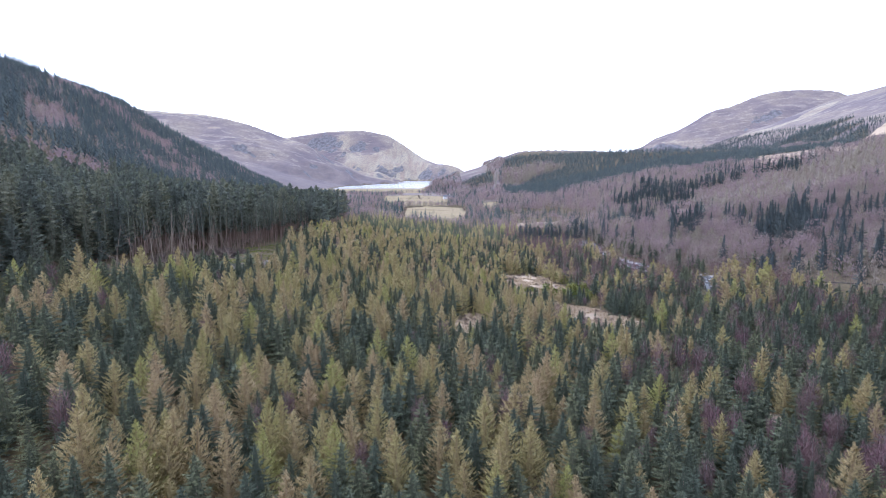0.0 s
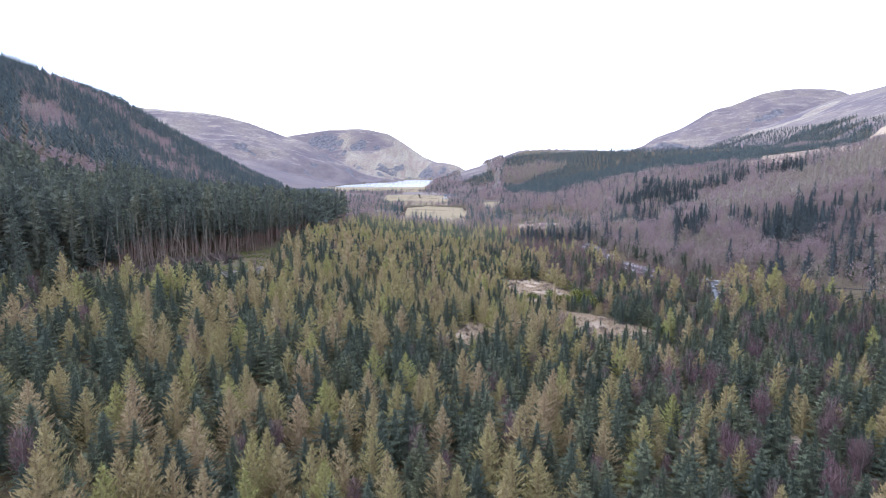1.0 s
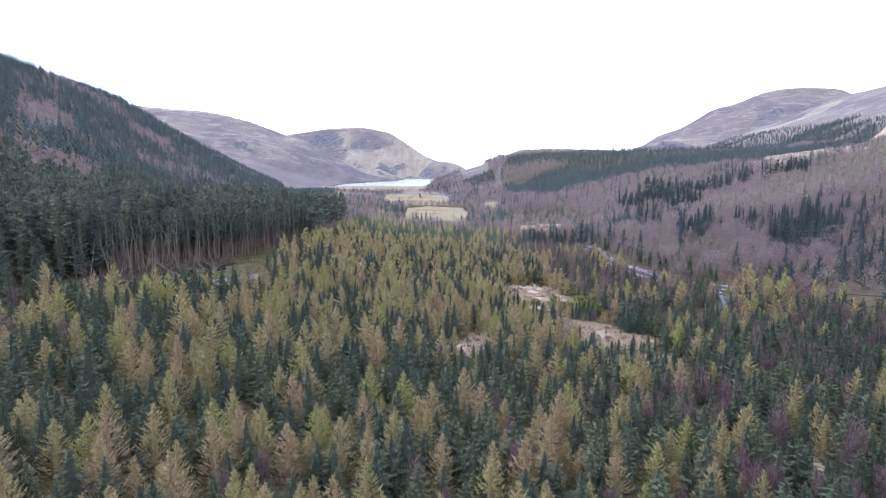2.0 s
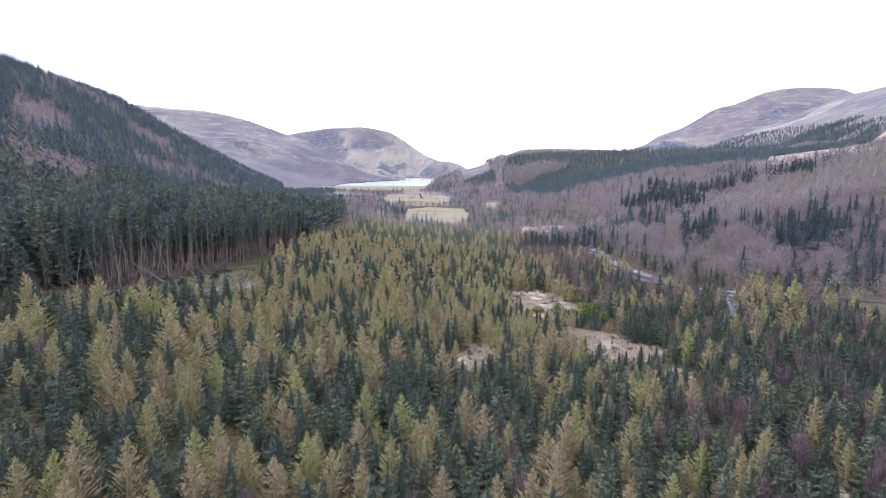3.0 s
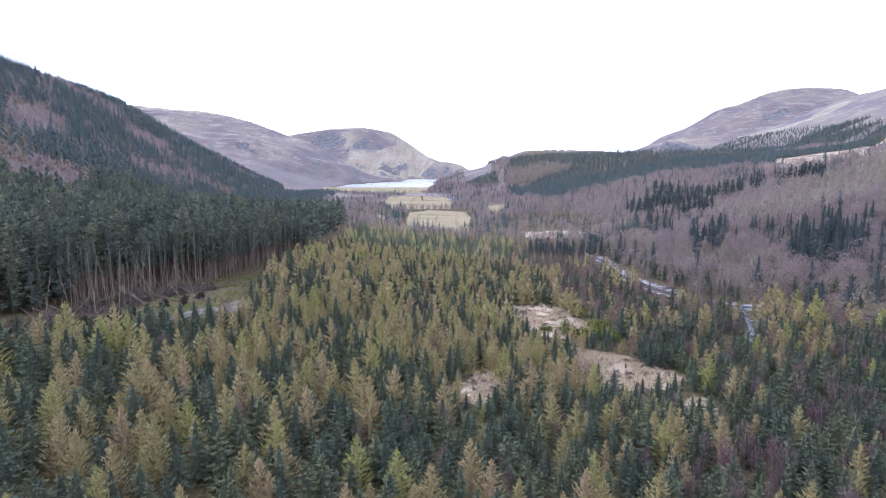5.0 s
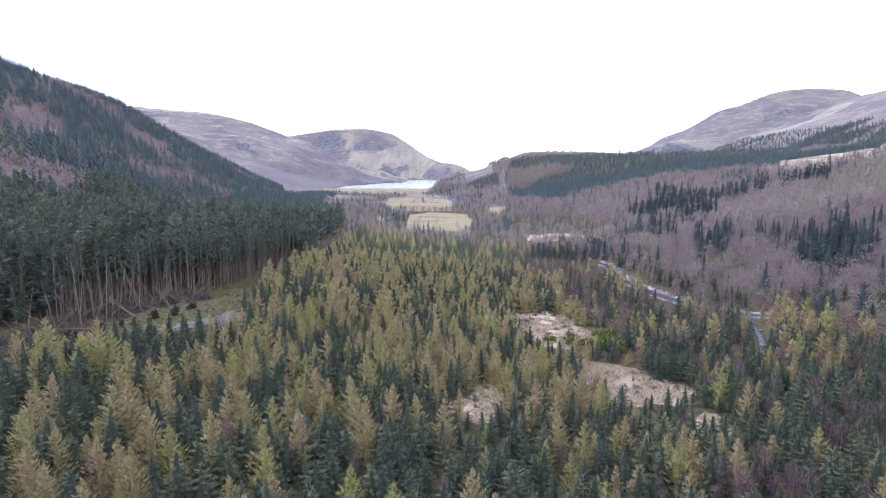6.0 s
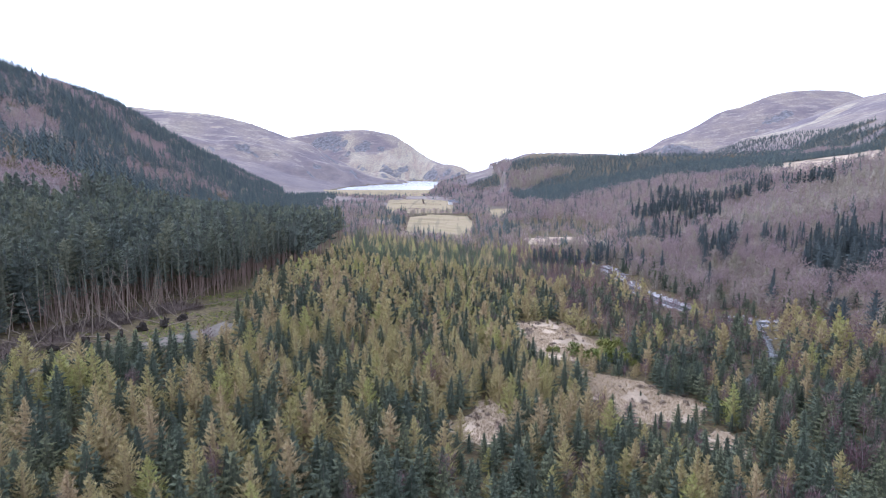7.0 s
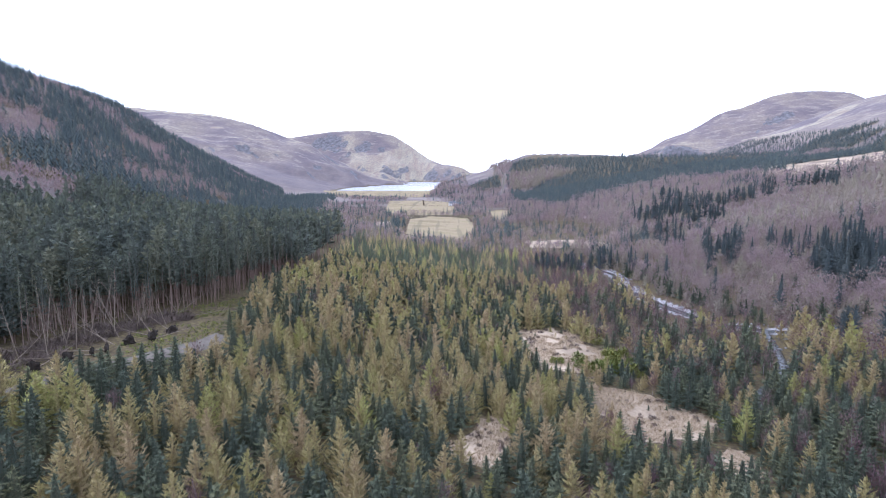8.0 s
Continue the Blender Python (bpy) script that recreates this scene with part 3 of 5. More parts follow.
def stand(name, label, category, templates, mats, x, y, scale, seed, spread=.12, tones=None, lower=0.0):
    """Many plants joined into one object of kind stuff."""
    rng = np.random.default_rng(seed)
    if len(x) == 0:
        return None
    pick = rng.integers(0, len(templates), len(x))
    turn = rng.uniform(0, 6.283, len(x))
    tone = rng.random(len(x)) if tones is None else tones
    z = height(x, y) - lower
    vs, ns, fs, ms, ss, ts, base = [], [], [], [], [], [], 0
    for k, tpl in enumerate(templates):
        i = np.where(pick == k)[0]
        if not len(i):
            continue
        v, f, s, m, nv = tpl
        wide = scale[i] * (1 + rng.uniform(-spread, spread, len(i)))
        c, sn = np.cos(turn[i])[:, None], np.sin(turn[i])[:, None]
        px = (v[None, :, 0] * c - v[None, :, 1] * sn) * wide[:, None] + x[i][:, None]
        py = (v[None, :, 0] * sn + v[None, :, 1] * c) * wide[:, None] + y[i][:, None]
        pz = v[None, :, 2] * scale[i][:, None] + z[i][:, None]
        vs.append(np.stack([px, py, pz], -1).reshape(-1, 3))
        ns.append(np.stack([nv[None, :, 0] * c - nv[None, :, 1] * sn, nv[None, :, 0] * sn + nv[None, :, 1] * c, np.repeat(nv[None, :, 2], len(i), 0)], -1).reshape(-1, 3))
        fs.append((f[None] + (np.arange(len(i)) * len(v))[:, None, None]).reshape(-1, 3) + base)
        ms.append(np.tile(m, len(i)))
        ss.append(np.tile(s, len(i)))
        ts.append(np.repeat(tone[i], len(v)))
        base += len(i) * len(v)
    me = mesh_from(name, np.concatenate(vs), np.concatenate(fs), mats, np.concatenate(ms), {"tone": np.concatenate(ts), "twig": np.concatenate(ss)}, normals=np.concatenate(ns))
    return tagged(new(name, me), label, category, kind="stuff")


def tree_parts(name, tpl, mats, stem="trunk", crown="crown"):
    """Two meshes of one tree template: stem and crown."""
    v, f, s, m, nv = tpl
    out = {}
    for key, which, mat in ((crown, 0, mats[0]), (stem, 1, mats[1])):
        g = f[m == which]
        used, inv = np.unique(g, return_inverse=True)
        out[key] = mesh_from(name + "_" + key, v[used], inv.reshape(-1, 3), [mat], None, {"tone": np.zeros(len(used)), "twig": s[used]}, normals=nv[used])
    return out


def single_trees(name, labels, category, group, parts, x, y, scale, seed, spread=.12, lower=0.0):
    """One thing for each tree, with its stem and crown as parts."""
    rng = np.random.default_rng(seed)
    z = height(x, y) - lower
    for i in range(len(x)):
        root = tagged(new(name), labels(float(scale[i]), i), category, group)
        w = float(scale[i] * (1 + rng.uniform(-spread, spread)))
        root.matrix_world = pose(float(x[i]), float(y[i]), float(z[i]), 0, 0, float(rng.uniform(0, 360))) @ Matrix.Diagonal((w, w, float(scale[i]), 1))
        root.empty_display_size = .3
        for key, me in parts[int(rng.integers(0, len(parts)))].items():
            p = new(key, me)
            p.parent = root


def scatter(x0, x1, y0, y1, step, seed, jitter=.42):
    """Uneven rows of planting places within a rectangle of the plan, limited to the stretch of valley in view."""
    rng = np.random.default_rng(seed)
    gx, gy = np.meshgrid(np.arange(x0, x1, step), np.arange(y0, y1, step))
    x = gx.ravel() + rng.uniform(-jitter, jitter, gx.size) * step
    y = gy.ravel() + rng.uniform(-jitter, jitter, gx.size) * step
    keep = np.abs(x) < 26 + .80 * np.maximum(y, 0)
    return x[keep], y[keep], rng.random(keep.sum()), rng.random(keep.sum())


def edge_x(y):
    return np.interp(y, [p[1] for p in FOREST_EDGE], [p[0] for p in FOREST_EDGE])


def road_x(y):
    return np.interp(y, [p[1] for p in ROAD], [p[0] for p in ROAD])


# ---- ground: one sheet out to the horizon ----
def build_ground():
    rows = [-1500, -1000, -700, -450, -300, -200, -120, -70, -35, -10, 10]
    yy = 28.0
    while yy < 4980:
        rows.append(yy)
        yy += max(1.8, yy * .015) if yy < 1500 else 24 if yy < 4150 else 90
    rows = np.array(rows)
    s = np.linspace(-1, 1, 301)
    spread = (s * (60 + .86 * np.abs(rows))[:, None]) + (np.sign(s) * np.maximum(np.abs(s) - .93, 0) / .07 * 900)[None, :]
    x, y = spread, np.repeat(rows[:, None], len(s), 1)
    z = height(x, y)
    rv = near_line(x, y, RIVER)
    z = z - 1.0 * ease(7, 3, rv) * ease(900, 500, y)
    z = z - .5 * ease(3, 1, near_line(x, y, STREAM))
    straw = any_inside(x, y, CLEARINGS) | any_inside(x, y, SLOPE_OPEN)
    field = any_inside(x, y, FIELDS)
    gravel = (rv < 2.0 + 4.5 * fbm(x, y, 30, 2, 8) * ease(200, 245, y) * ease(420, 330, y) * ease(122, 112, x)) & (y < 400) & (x < 124)
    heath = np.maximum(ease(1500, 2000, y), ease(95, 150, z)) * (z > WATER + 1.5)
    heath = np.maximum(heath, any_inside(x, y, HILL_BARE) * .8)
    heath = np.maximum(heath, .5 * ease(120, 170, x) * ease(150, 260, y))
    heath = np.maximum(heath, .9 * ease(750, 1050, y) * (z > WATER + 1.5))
    # the fells: crag on steep ground, pale grass on gentle tops, bracken and scrub below
    steep = np.hypot((height(x + 12, y) - height(x - 12, y)) / 24, (height(x, y + 12) - height(x, y - 12)) / 24)
    fell = ease(1900, 2300, y)
    aspect = x / np.maximum(y, 1)
    crag = fell * ease(.7, 1.05, steep + .6 * (fbm(x, y, 90, 3, 61) - .5))
    lake_side = ease(-.23, -.15, aspect) * ease(.2, .1, aspect) * ease(2700, 3100, y)
    pale = fell * np.maximum(ease(.42, .2, steep) * ease(130, 210, z), lake_side * ease(330, 250, z) * ease(.35, .55, fbm(x, y, 240, 3, 62)))
    pale = np.maximum(pale, ease(45, 15, near_line(x, y, GRASS_BAND) + 40 * (fbm(x, y, 110, 3, 64) - .5)))
    scrub = ease(1700, 2000, y) * ease(95, 35, z + 70 * (fbm(x, y, 160, 3, 63) - .5)) * (1 - .75 * lake_side)
    moor = np.stack([pale, crag, scrub, np.ones_like(z)], -1).reshape(-1, 4)
    heath = np.where(any_inside(x, y, SLOPE_DARK) & (y > 690) & ~any_inside(x, y, SLOPE_LARCH), .2 * heath, heath)
    cover = np.stack([straw * 1.0, field * 1.0, gravel * 1.0, heath * 1.0], -1).reshape(-1, 4)
    n, k = x.shape
    i = np.arange(n * k).reshape(n, k)
    quads = np.stack([i[:-1, :-1], i[:-1, 1:], i[1:, 1:], i[1:, :-1]], -1).reshape(-1, 4)
    me = mesh_from("ground", np.stack([x, y, z], -1).reshape(-1, 3), quads, [MAT_GROUND], None, {"cover": cover, "moor": moor}, True)
    return tagged(new("ground", me), "valley floor, wooded slopes and heather fells", "ground", kind="structure")


def ribbon(name, line, widths, mat, label, category, up, step=2.5, skirt=.3):
    """A strip laid along the ground, with a little thickness."""
    pts = []
    for (a, b) in zip(line[:-1], line[1:]):
        c = max(1, int(math.dist(a, b) / step))
        pts += [(a[0] + (b[0] - a[0]) * k / c, a[1] + (b[1] - a[1]) * k / c) for k in range(c)]
    p = np.array(pts + [line[-1]], float)
    for _ in range(6):
        p[1:-1] = (p[:-2] + 2 * p[1:-1] + p[2:]) / 4
    d = np.gradient(p, axis=0)
    d /= np.linalg.norm(d, axis=1)[:, None]
    nrm = np.stack([d[:, 1], -d[:, 0]], 1)
    w = widths(p[:, 0], p[:, 1])[:, None]
    verts, z = [], height(p[:, 0], p[:, 1])
    for _ in range(8):
        z[1:-1] = (z[:-2] + 2 * z[1:-1] + z[2:]) / 4
    cols = [(-1, -skirt), (-.9, 0), (-.3, .02), (.3, .02), (.9, 0), (1, -skirt)]
    for k, h in cols:
        q = p + nrm * w * k
        zz = height(q[:, 0], q[:, 1]) if up > 0 else z
        verts.append(np.stack([q[:, 0], q[:, 1], zz + up + h], 1))
    v = np.stack(verts, 1)
    n, k = v.shape[:2]
    i = np.arange(n * k).reshape(n, k)
    quads = np.stack([i[:-1, :-1], i[1:, :-1], i[1:, 1:], i[:-1, 1:]], -1).reshape(-1, 4)
    return tagged(new(name, mesh_from(name, v.reshape(-1, 3), quads, [mat], smooth=True)), label, category, kind="structure")


build_ground()
lake = mesh_from("lake", [(-2200, 1700, WATER), (900, 1700, WATER), (900, 3800, WATER), (-2200, 3800, WATER)], [(0, 1, 2, 3)], [MAT_LAKE])
tagged(new("lake", lake), "grey lake with the overcast sky's pale reflection painted into its colour", "lake", kind="structure")
ribbon("river", RIVER, lambda x, y: (1.1 + 1.9 * fbm(x, y, 25, 2, 9) * ease(200, 245, y)) * (.35 + .65 * ease(124, 112, x)) * (.4 + .6 * ease(228, 246, y) * ease(300, 280, y)) * (1 - .7 * ease(360, 420, y)), MAT_RIVER, "shallow stony river between gravel banks", "river", -.55)
ribbon("stream", STREAM, lambda x, y: .8 + .5 * fbm(x, y, 12, 2, 4), MAT_RIVER, "narrow stream running to the river", "stream", -.25)
ribbon("forest_road", ROAD[:-2], lambda x, y: 2.2 + 0 * x, MAT_GRAVEL, "pale gravel forest road beside the tall plantation", "road", .22)

# ---- tree shapes ----
def kit(maker, seeds, *a, **k):
    return [maker(s, *a, **k).arrays() for s in seeds]


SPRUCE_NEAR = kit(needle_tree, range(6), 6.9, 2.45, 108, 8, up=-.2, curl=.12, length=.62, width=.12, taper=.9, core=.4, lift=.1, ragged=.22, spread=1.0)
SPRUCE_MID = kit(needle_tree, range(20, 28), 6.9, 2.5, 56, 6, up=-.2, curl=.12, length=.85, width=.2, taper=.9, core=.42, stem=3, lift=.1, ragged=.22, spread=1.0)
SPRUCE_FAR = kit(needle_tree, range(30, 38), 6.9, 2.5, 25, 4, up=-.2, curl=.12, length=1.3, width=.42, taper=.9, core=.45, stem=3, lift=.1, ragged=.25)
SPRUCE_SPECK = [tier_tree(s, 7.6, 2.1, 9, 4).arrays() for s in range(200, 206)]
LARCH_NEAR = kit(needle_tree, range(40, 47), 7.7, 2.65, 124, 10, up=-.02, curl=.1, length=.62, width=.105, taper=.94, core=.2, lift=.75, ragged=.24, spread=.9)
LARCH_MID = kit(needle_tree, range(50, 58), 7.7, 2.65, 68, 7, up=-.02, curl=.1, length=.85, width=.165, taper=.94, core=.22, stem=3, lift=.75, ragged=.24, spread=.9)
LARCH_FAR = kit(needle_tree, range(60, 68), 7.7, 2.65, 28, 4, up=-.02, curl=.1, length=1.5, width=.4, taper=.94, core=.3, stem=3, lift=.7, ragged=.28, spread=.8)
LARCH_SPECK = [tier_tree(s, 9.0, 2.4, 9, 4, taper=.85).arrays() for s in range(206, 212)]
BIRCH_NEAR = kit(bare_tree, range(70, 75), 6.5, 1.2, 760, low=.08, blade=.026, reach=.7, upright=.7, trunk=.045)
BIRCH_HALF = kit(bare_tree, range(150, 156), 6.4, 1.4, 380, low=.08, blade=.032, reach=.62, upright=.65, trunk=.045, limbs=2)
BIRCH_MID = [puff_tree(s, 6.2, 1.15 + .15 * (s % 3), 74, low=.08, trunk=.05).arrays() for s in range(75, 80)]
OLD_NEAR = kit(needle_tree, range(80, 86), 19, 2.7, 64, 7, bare=.42, up=-.1, curl=.2, length=1.4, width=.32, trunk=.16, taper=.65, core=.22, dead=34, ragged=.4, lift=.1)
OLD_LOW = kit(needle_tree, range(86, 90), 17, 3.0, 80, 7, bare=.12, up=-.12, curl=.15, length=1.4, width=.32, trunk=.19, taper=.8, core=.28, dead=12, ragged=.35, lift=.1)
OLD_MID = kit(needle_tree, range(90, 98), 19, 3.1, 25, 6, bare=.34, up=-.1, curl=.2, length=1.9, width=.58, trunk=.09, stem=3, taper=.7, core=.4, ragged=.4, lift=.1)
OLD_BACK = kit(needle_tree, range(140, 148), 14, 2.8, 14, 4, bare=.3, up=-.05, curl=.2, length=2.1, width=.7, trunk=.18, stem=3, taper=.75, core=.4, ragged=.4, lift=.1)
OLD_FAR = [tier_tree(s, 13, 2.7 + .3 * (s % 3), 7, 4, bare=.14, taper=.9).arrays() for s in range(100, 108)]
DARK_MID = kit(needle_tree, range(132, 138), 15.5, 3.7, 52, 6, bare=.04, up=-.28, curl=.08, length=1.6, width=.42, trunk=.25, stem=3, taper=.92, core=.45, lift=0, ragged=.25, spread=1.0)
WOOD_MID = [puff_tree(s, 7 + .6 * (s % 3), 1.8 + .25 * (s % 4), 105, low=.04).arrays() for s in range(110, 118)]
BROAD_MID = [puff_tree(s, 8 + (s % 3), 3.1 + .4 * (s % 4), 165).arrays() for s in range(118, 124)]
BROAD_FAR = [puff_tree(s, 7.5 + .7 * (s % 3), 3.3 + .4 * (s % 4), 46).arrays() for s in range(124, 132)]
BROAD_SPECK = [puff_tree(s, 7.5 + .7 * (s % 3), 3.3 + .4 * (s % 4), 34).arrays() for s in range(160, 168)]
SPRUCE_MATS, LARCH_MATS, BIRCH_MATS = (MAT_SPRUCE, MAT_BARK), (MAT_LARCH, MAT_BARK), (MAT_BIRCH, MAT_BIRCHBARK)
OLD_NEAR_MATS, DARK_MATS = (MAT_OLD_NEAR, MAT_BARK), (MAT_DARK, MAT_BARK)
OLD_LARCH_MATS = (MAT_OLD_LARCH, MAT_BARK)
OLD_HAZED_MATS, BROAD_MATS = (MAT_OLD_HAZED, MAT_BARK), (MAT_BROADLEAF, MAT_BARK)

# ---- young plantation and the wet ground by the river ----
SINGLE_TO = 100.0   # trees nearer than this along the valley are things of their own


# larches that stand out among the spruces
LARCH_NEARER = [(-42.1, 61.6), (-35.9, 54.8), (-33.0, 49.8), (-29.6, 48.6), (-29.0, 53.9), (-26.8, 52.9), (-27.0, 54.9), (-28.9, 51.5), (-25.0, 55.2), (-21.6, 53.9), (-18.4, 55.4), (-13.2, 54.0), (-36.9, 67.3), (-38.7, 74.3), (-43.8, 68.8), (-31.5, 70.2), (-25.5, 61.5), (-28.0, 77.5), (-25.3, 71.1), (-24.3, 75.7), (-21.8, 76.4), (-18.1, 74.0), (-19.7, 61.4), (-16.9, 61.8), (-5.8, 93.6), (-6.3, 80.9), (-16.0, 79.5), (-12.6, 76.9), (-9.0, 75.6), (-1.7, 91.6), (3.3, 98.8), (5.6, 94.6), (-10.8, 64.5), (-8.3, 68.0), (-13.7, 62.2), (-11.9, 59.1), (-5.9, 61.7), (-5.0, 58.4), (-0.6, 63.3), (1.4, 62.0), (9.8, 76.9), (7.5, 66.1), (10.5, 66.3), (17.6, 95.0), (13.8, 90.5), (33.7, 112.2), (27.7, 97.5), (44.7, 92.9), (39.5, 88.3), (21.6, 79.3)]
LARCH_FURTHER = [(-56.4, 118.5), (-54.4, 119.2), (-53.8, 121.5), (-48.9, 117.6), (-43.9, 114.4), (-44.1, 119.2), (-41.4, 120.5), (-38.6, 121.8), (-36.4, 125.8), (-33.1, 127.2), (-30.3, 132.2), (-28.5, 134.2), (-30.9, 109.2), (-28.1, 109.3), (-24.7, 109.2), (-42.9, 102.6), (-37.0, 99.9), (-29.8, 101.6), (-23.3, 101.8), (-20.0, 106.7), (-25.2, 132.7), (-21.9, 124.7), (-19.6, 122.7), (-12.5, 143.0), (-12.3, 116.9), (-8.5, 121.1), (-3.9, 143.2), (-2.0, 135.7), (-4.7, 119.3), (-13.4, 113.8), (-13.9, 146.1), (7.1, 186.5), (11.5, 184.7), (18.3, 174.3), (7.4, 163.3), (2.7, 153.1), (16.7, 134.6), (22.7, 139.5), (26.6, 142.7), (12.4, 145.0), (92.6, 186.9), (92.5, 179.6), (99.8, 182.1), (102.3, 177.5), (-30.1, 187.0), (-26.4, 211.6), (4.8, 213.0), (-11.9, 166.5), (78.2, 197.7), (59.8, 142.5)]


def plant_young():
    x, y, r1, r2 = scatter(-110, 175, -42, 470, 3.04, 3)
    keep = (x > np.where(y < 128, edge_x(y) + 2.5, 0) + np.where(y < 128, 0, 1) * np.where(y < 166, road_x(y) + 2.2, np.where(y < 200, road_x(y) - 1.5, edge_x(y) + 1.5)) + 2 * fbm(x, y, 8, 2, 20)) & ((np.abs(x - road_x(y)) > 2.2) | (y > 167)) & (near_line(x, y, RIVER) > np.where((y > 254) & (y < 300), 5.0, 2.4)) & (near_line(x, y, STREAM) > np.where(y > 183, 2.4, 1.1)) & (~any_inside(x, y, CLEARINGS) | (r2 < .16))
    keep &= ~any_inside(x, y, FIELDS) & (x < np.interp(y, [0, 150, 230, 260, 330, 470], [165, 150, 118, 84, 80, 60]))
    keep &= r2 > np.where(y > 385, .6, .03)
    keep &= ~((y > 146) & (y < 166) & (x < road_x(y) + 4))
    x, y, r1, r2 = x[keep], y[keep], r1[keep], r2[keep]
    marked = np.array(LARCH_NEARER + LARCH_FURTHER)
    free = np.ones(len(x), bool)
    for mx, my in marked:
        free &= np.hypot(x - mx, y - my) > 1.7
    x, y, r1, r2 = x[free], y[free], r1[free], r2[free]
    mark_r = np.random.default_rng(33).random(len(marked))
    x, y = np.append(x, marked[:, 0]), np.append(y, marked[:, 1])
    r1, r2 = np.append(r1, np.zeros(len(marked))), np.append(r2, .75 + .4 * mark_r)
    open_behind = any_inside(x, y + 6, CLEARINGS) | any_inside(x, y + 12, CLEARINGS) | any_inside(x, y + 18, CLEARINGS)
    wet = ease(22, 52, x + 10 * (fbm(x, y, 40, 2, 12) - .5))
    clump = fbm(x, y, 13, 2, 13)
    p_larch = np.clip((.40 - .34 * wet) + (clump - .5) * (1.6 - .7 * wet), .04, .9) * (1 - .55 * ease(255, 320, y))
    p_larch *= np.where((y < 140) & (x < 35), .48, 1)
    p_larch = np.maximum(p_larch, .5 * ease(150, 185, y) * ease(300, 250, y) * ease(24, 6, x) * (.45 + clump))
    p_larch = p_larch + .10 * ease(-20, -34, x) * ease(55, 70, y) * ease(125, 105, y)
    p_larch *= 1 - .45 * wet * ease(185, 160, y)
    bank = inside(x, y, [(100, 198), (168, 195), (172, 240), (108, 229)])
    p_larch = np.where(bank, .42, p_larch)
    p_birch = (.06 + .16 * wet + .34 * ease(30, 45, x) * ease(175, 215, y) + .25 * ease(5, 25, x) * ease(215, 250, y) + .3 * ease(330, 400, y)) * np.clip(.2 + 1.6 * fbm(x, y, 17, 2, 14), .2, 1.6)
    kind = np.where(r1 < p_larch, 0, np.where(r1 < p_larch + p_birch, 2, 1))
    size = (.62 + .54 * r2) * (1 + .06 * wet) * (.85 + .3 * fbm(x, y, 25, 2, 15)) * np.where(y > 385, .6, 1) * np.where(bank, 1.2, 1) * np.where(open_behind, .66, 1) * np.where(any_inside(x, y, CLEARINGS), .42, 1) * np.where((x < road_x(y) + 9) & (y > 124) & (y < 166), np.where(y < 147, .72, .5), 1)
    size = size * np.where((kind == 2) & (wet > .3), 1.15, 1)
    return x, y, kind, size


yx, yy_, ykind, ysize = plant_young()
seen = (yy_ < SINGLE_TO) & (np.abs(yx) < 20 + .80 * yy_) & (yy_ > 40)


def larch_label(sc, i):
    return ("tall " if sc > 1.08 else "small " if sc < .82 else "") + "larch in first yellow-green bud in the young plantation"


def spruce_label(sc, i):
    return ("tall " if sc > 1.08 else "small " if sc < .82 else "") + "dark blue-green spruce in the young plantation"


def birch_label(sc, i):
    return ("slender " if sc > .9 else "small ") + "leafless purple-brown birch among the young conifers"


for kind, name, lab, cat, near_t, mid_t, far_t, speck_t, mats in (
        (0, "larch", larch_label, "larch tree", LARCH_NEAR, LARCH_MID, LARCH_FAR, LARCH_SPECK, LARCH_MATS),
        (1, "spruce", spruce_label, "spruce tree", SPRUCE_NEAR, SPRUCE_MID, SPRUCE_FAR, SPRUCE_SPECK, SPRUCE_MATS),
        (2, "birch", birch_label, "birch tree", BIRCH_NEAR, BIRCH_HALF, BIRCH_MID, BIRCH_MID, BIRCH_MATS)):
    one = seen & (ykind == kind)
    idx = np.where(one)[0]
    idx = idx[np.argsort(yy_[idx])][:300]
    single = np.zeros(len(yx), bool)
    single[idx] = True
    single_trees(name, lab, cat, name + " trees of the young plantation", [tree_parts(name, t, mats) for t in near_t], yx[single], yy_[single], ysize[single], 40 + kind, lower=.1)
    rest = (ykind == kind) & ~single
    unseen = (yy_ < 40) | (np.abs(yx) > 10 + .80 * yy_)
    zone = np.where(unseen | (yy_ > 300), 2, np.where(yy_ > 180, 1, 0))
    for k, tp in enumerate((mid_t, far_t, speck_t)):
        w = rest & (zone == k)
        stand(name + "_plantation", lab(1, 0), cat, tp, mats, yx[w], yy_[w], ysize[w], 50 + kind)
    print("YOUNG", name, single.sum(), rest.sum())


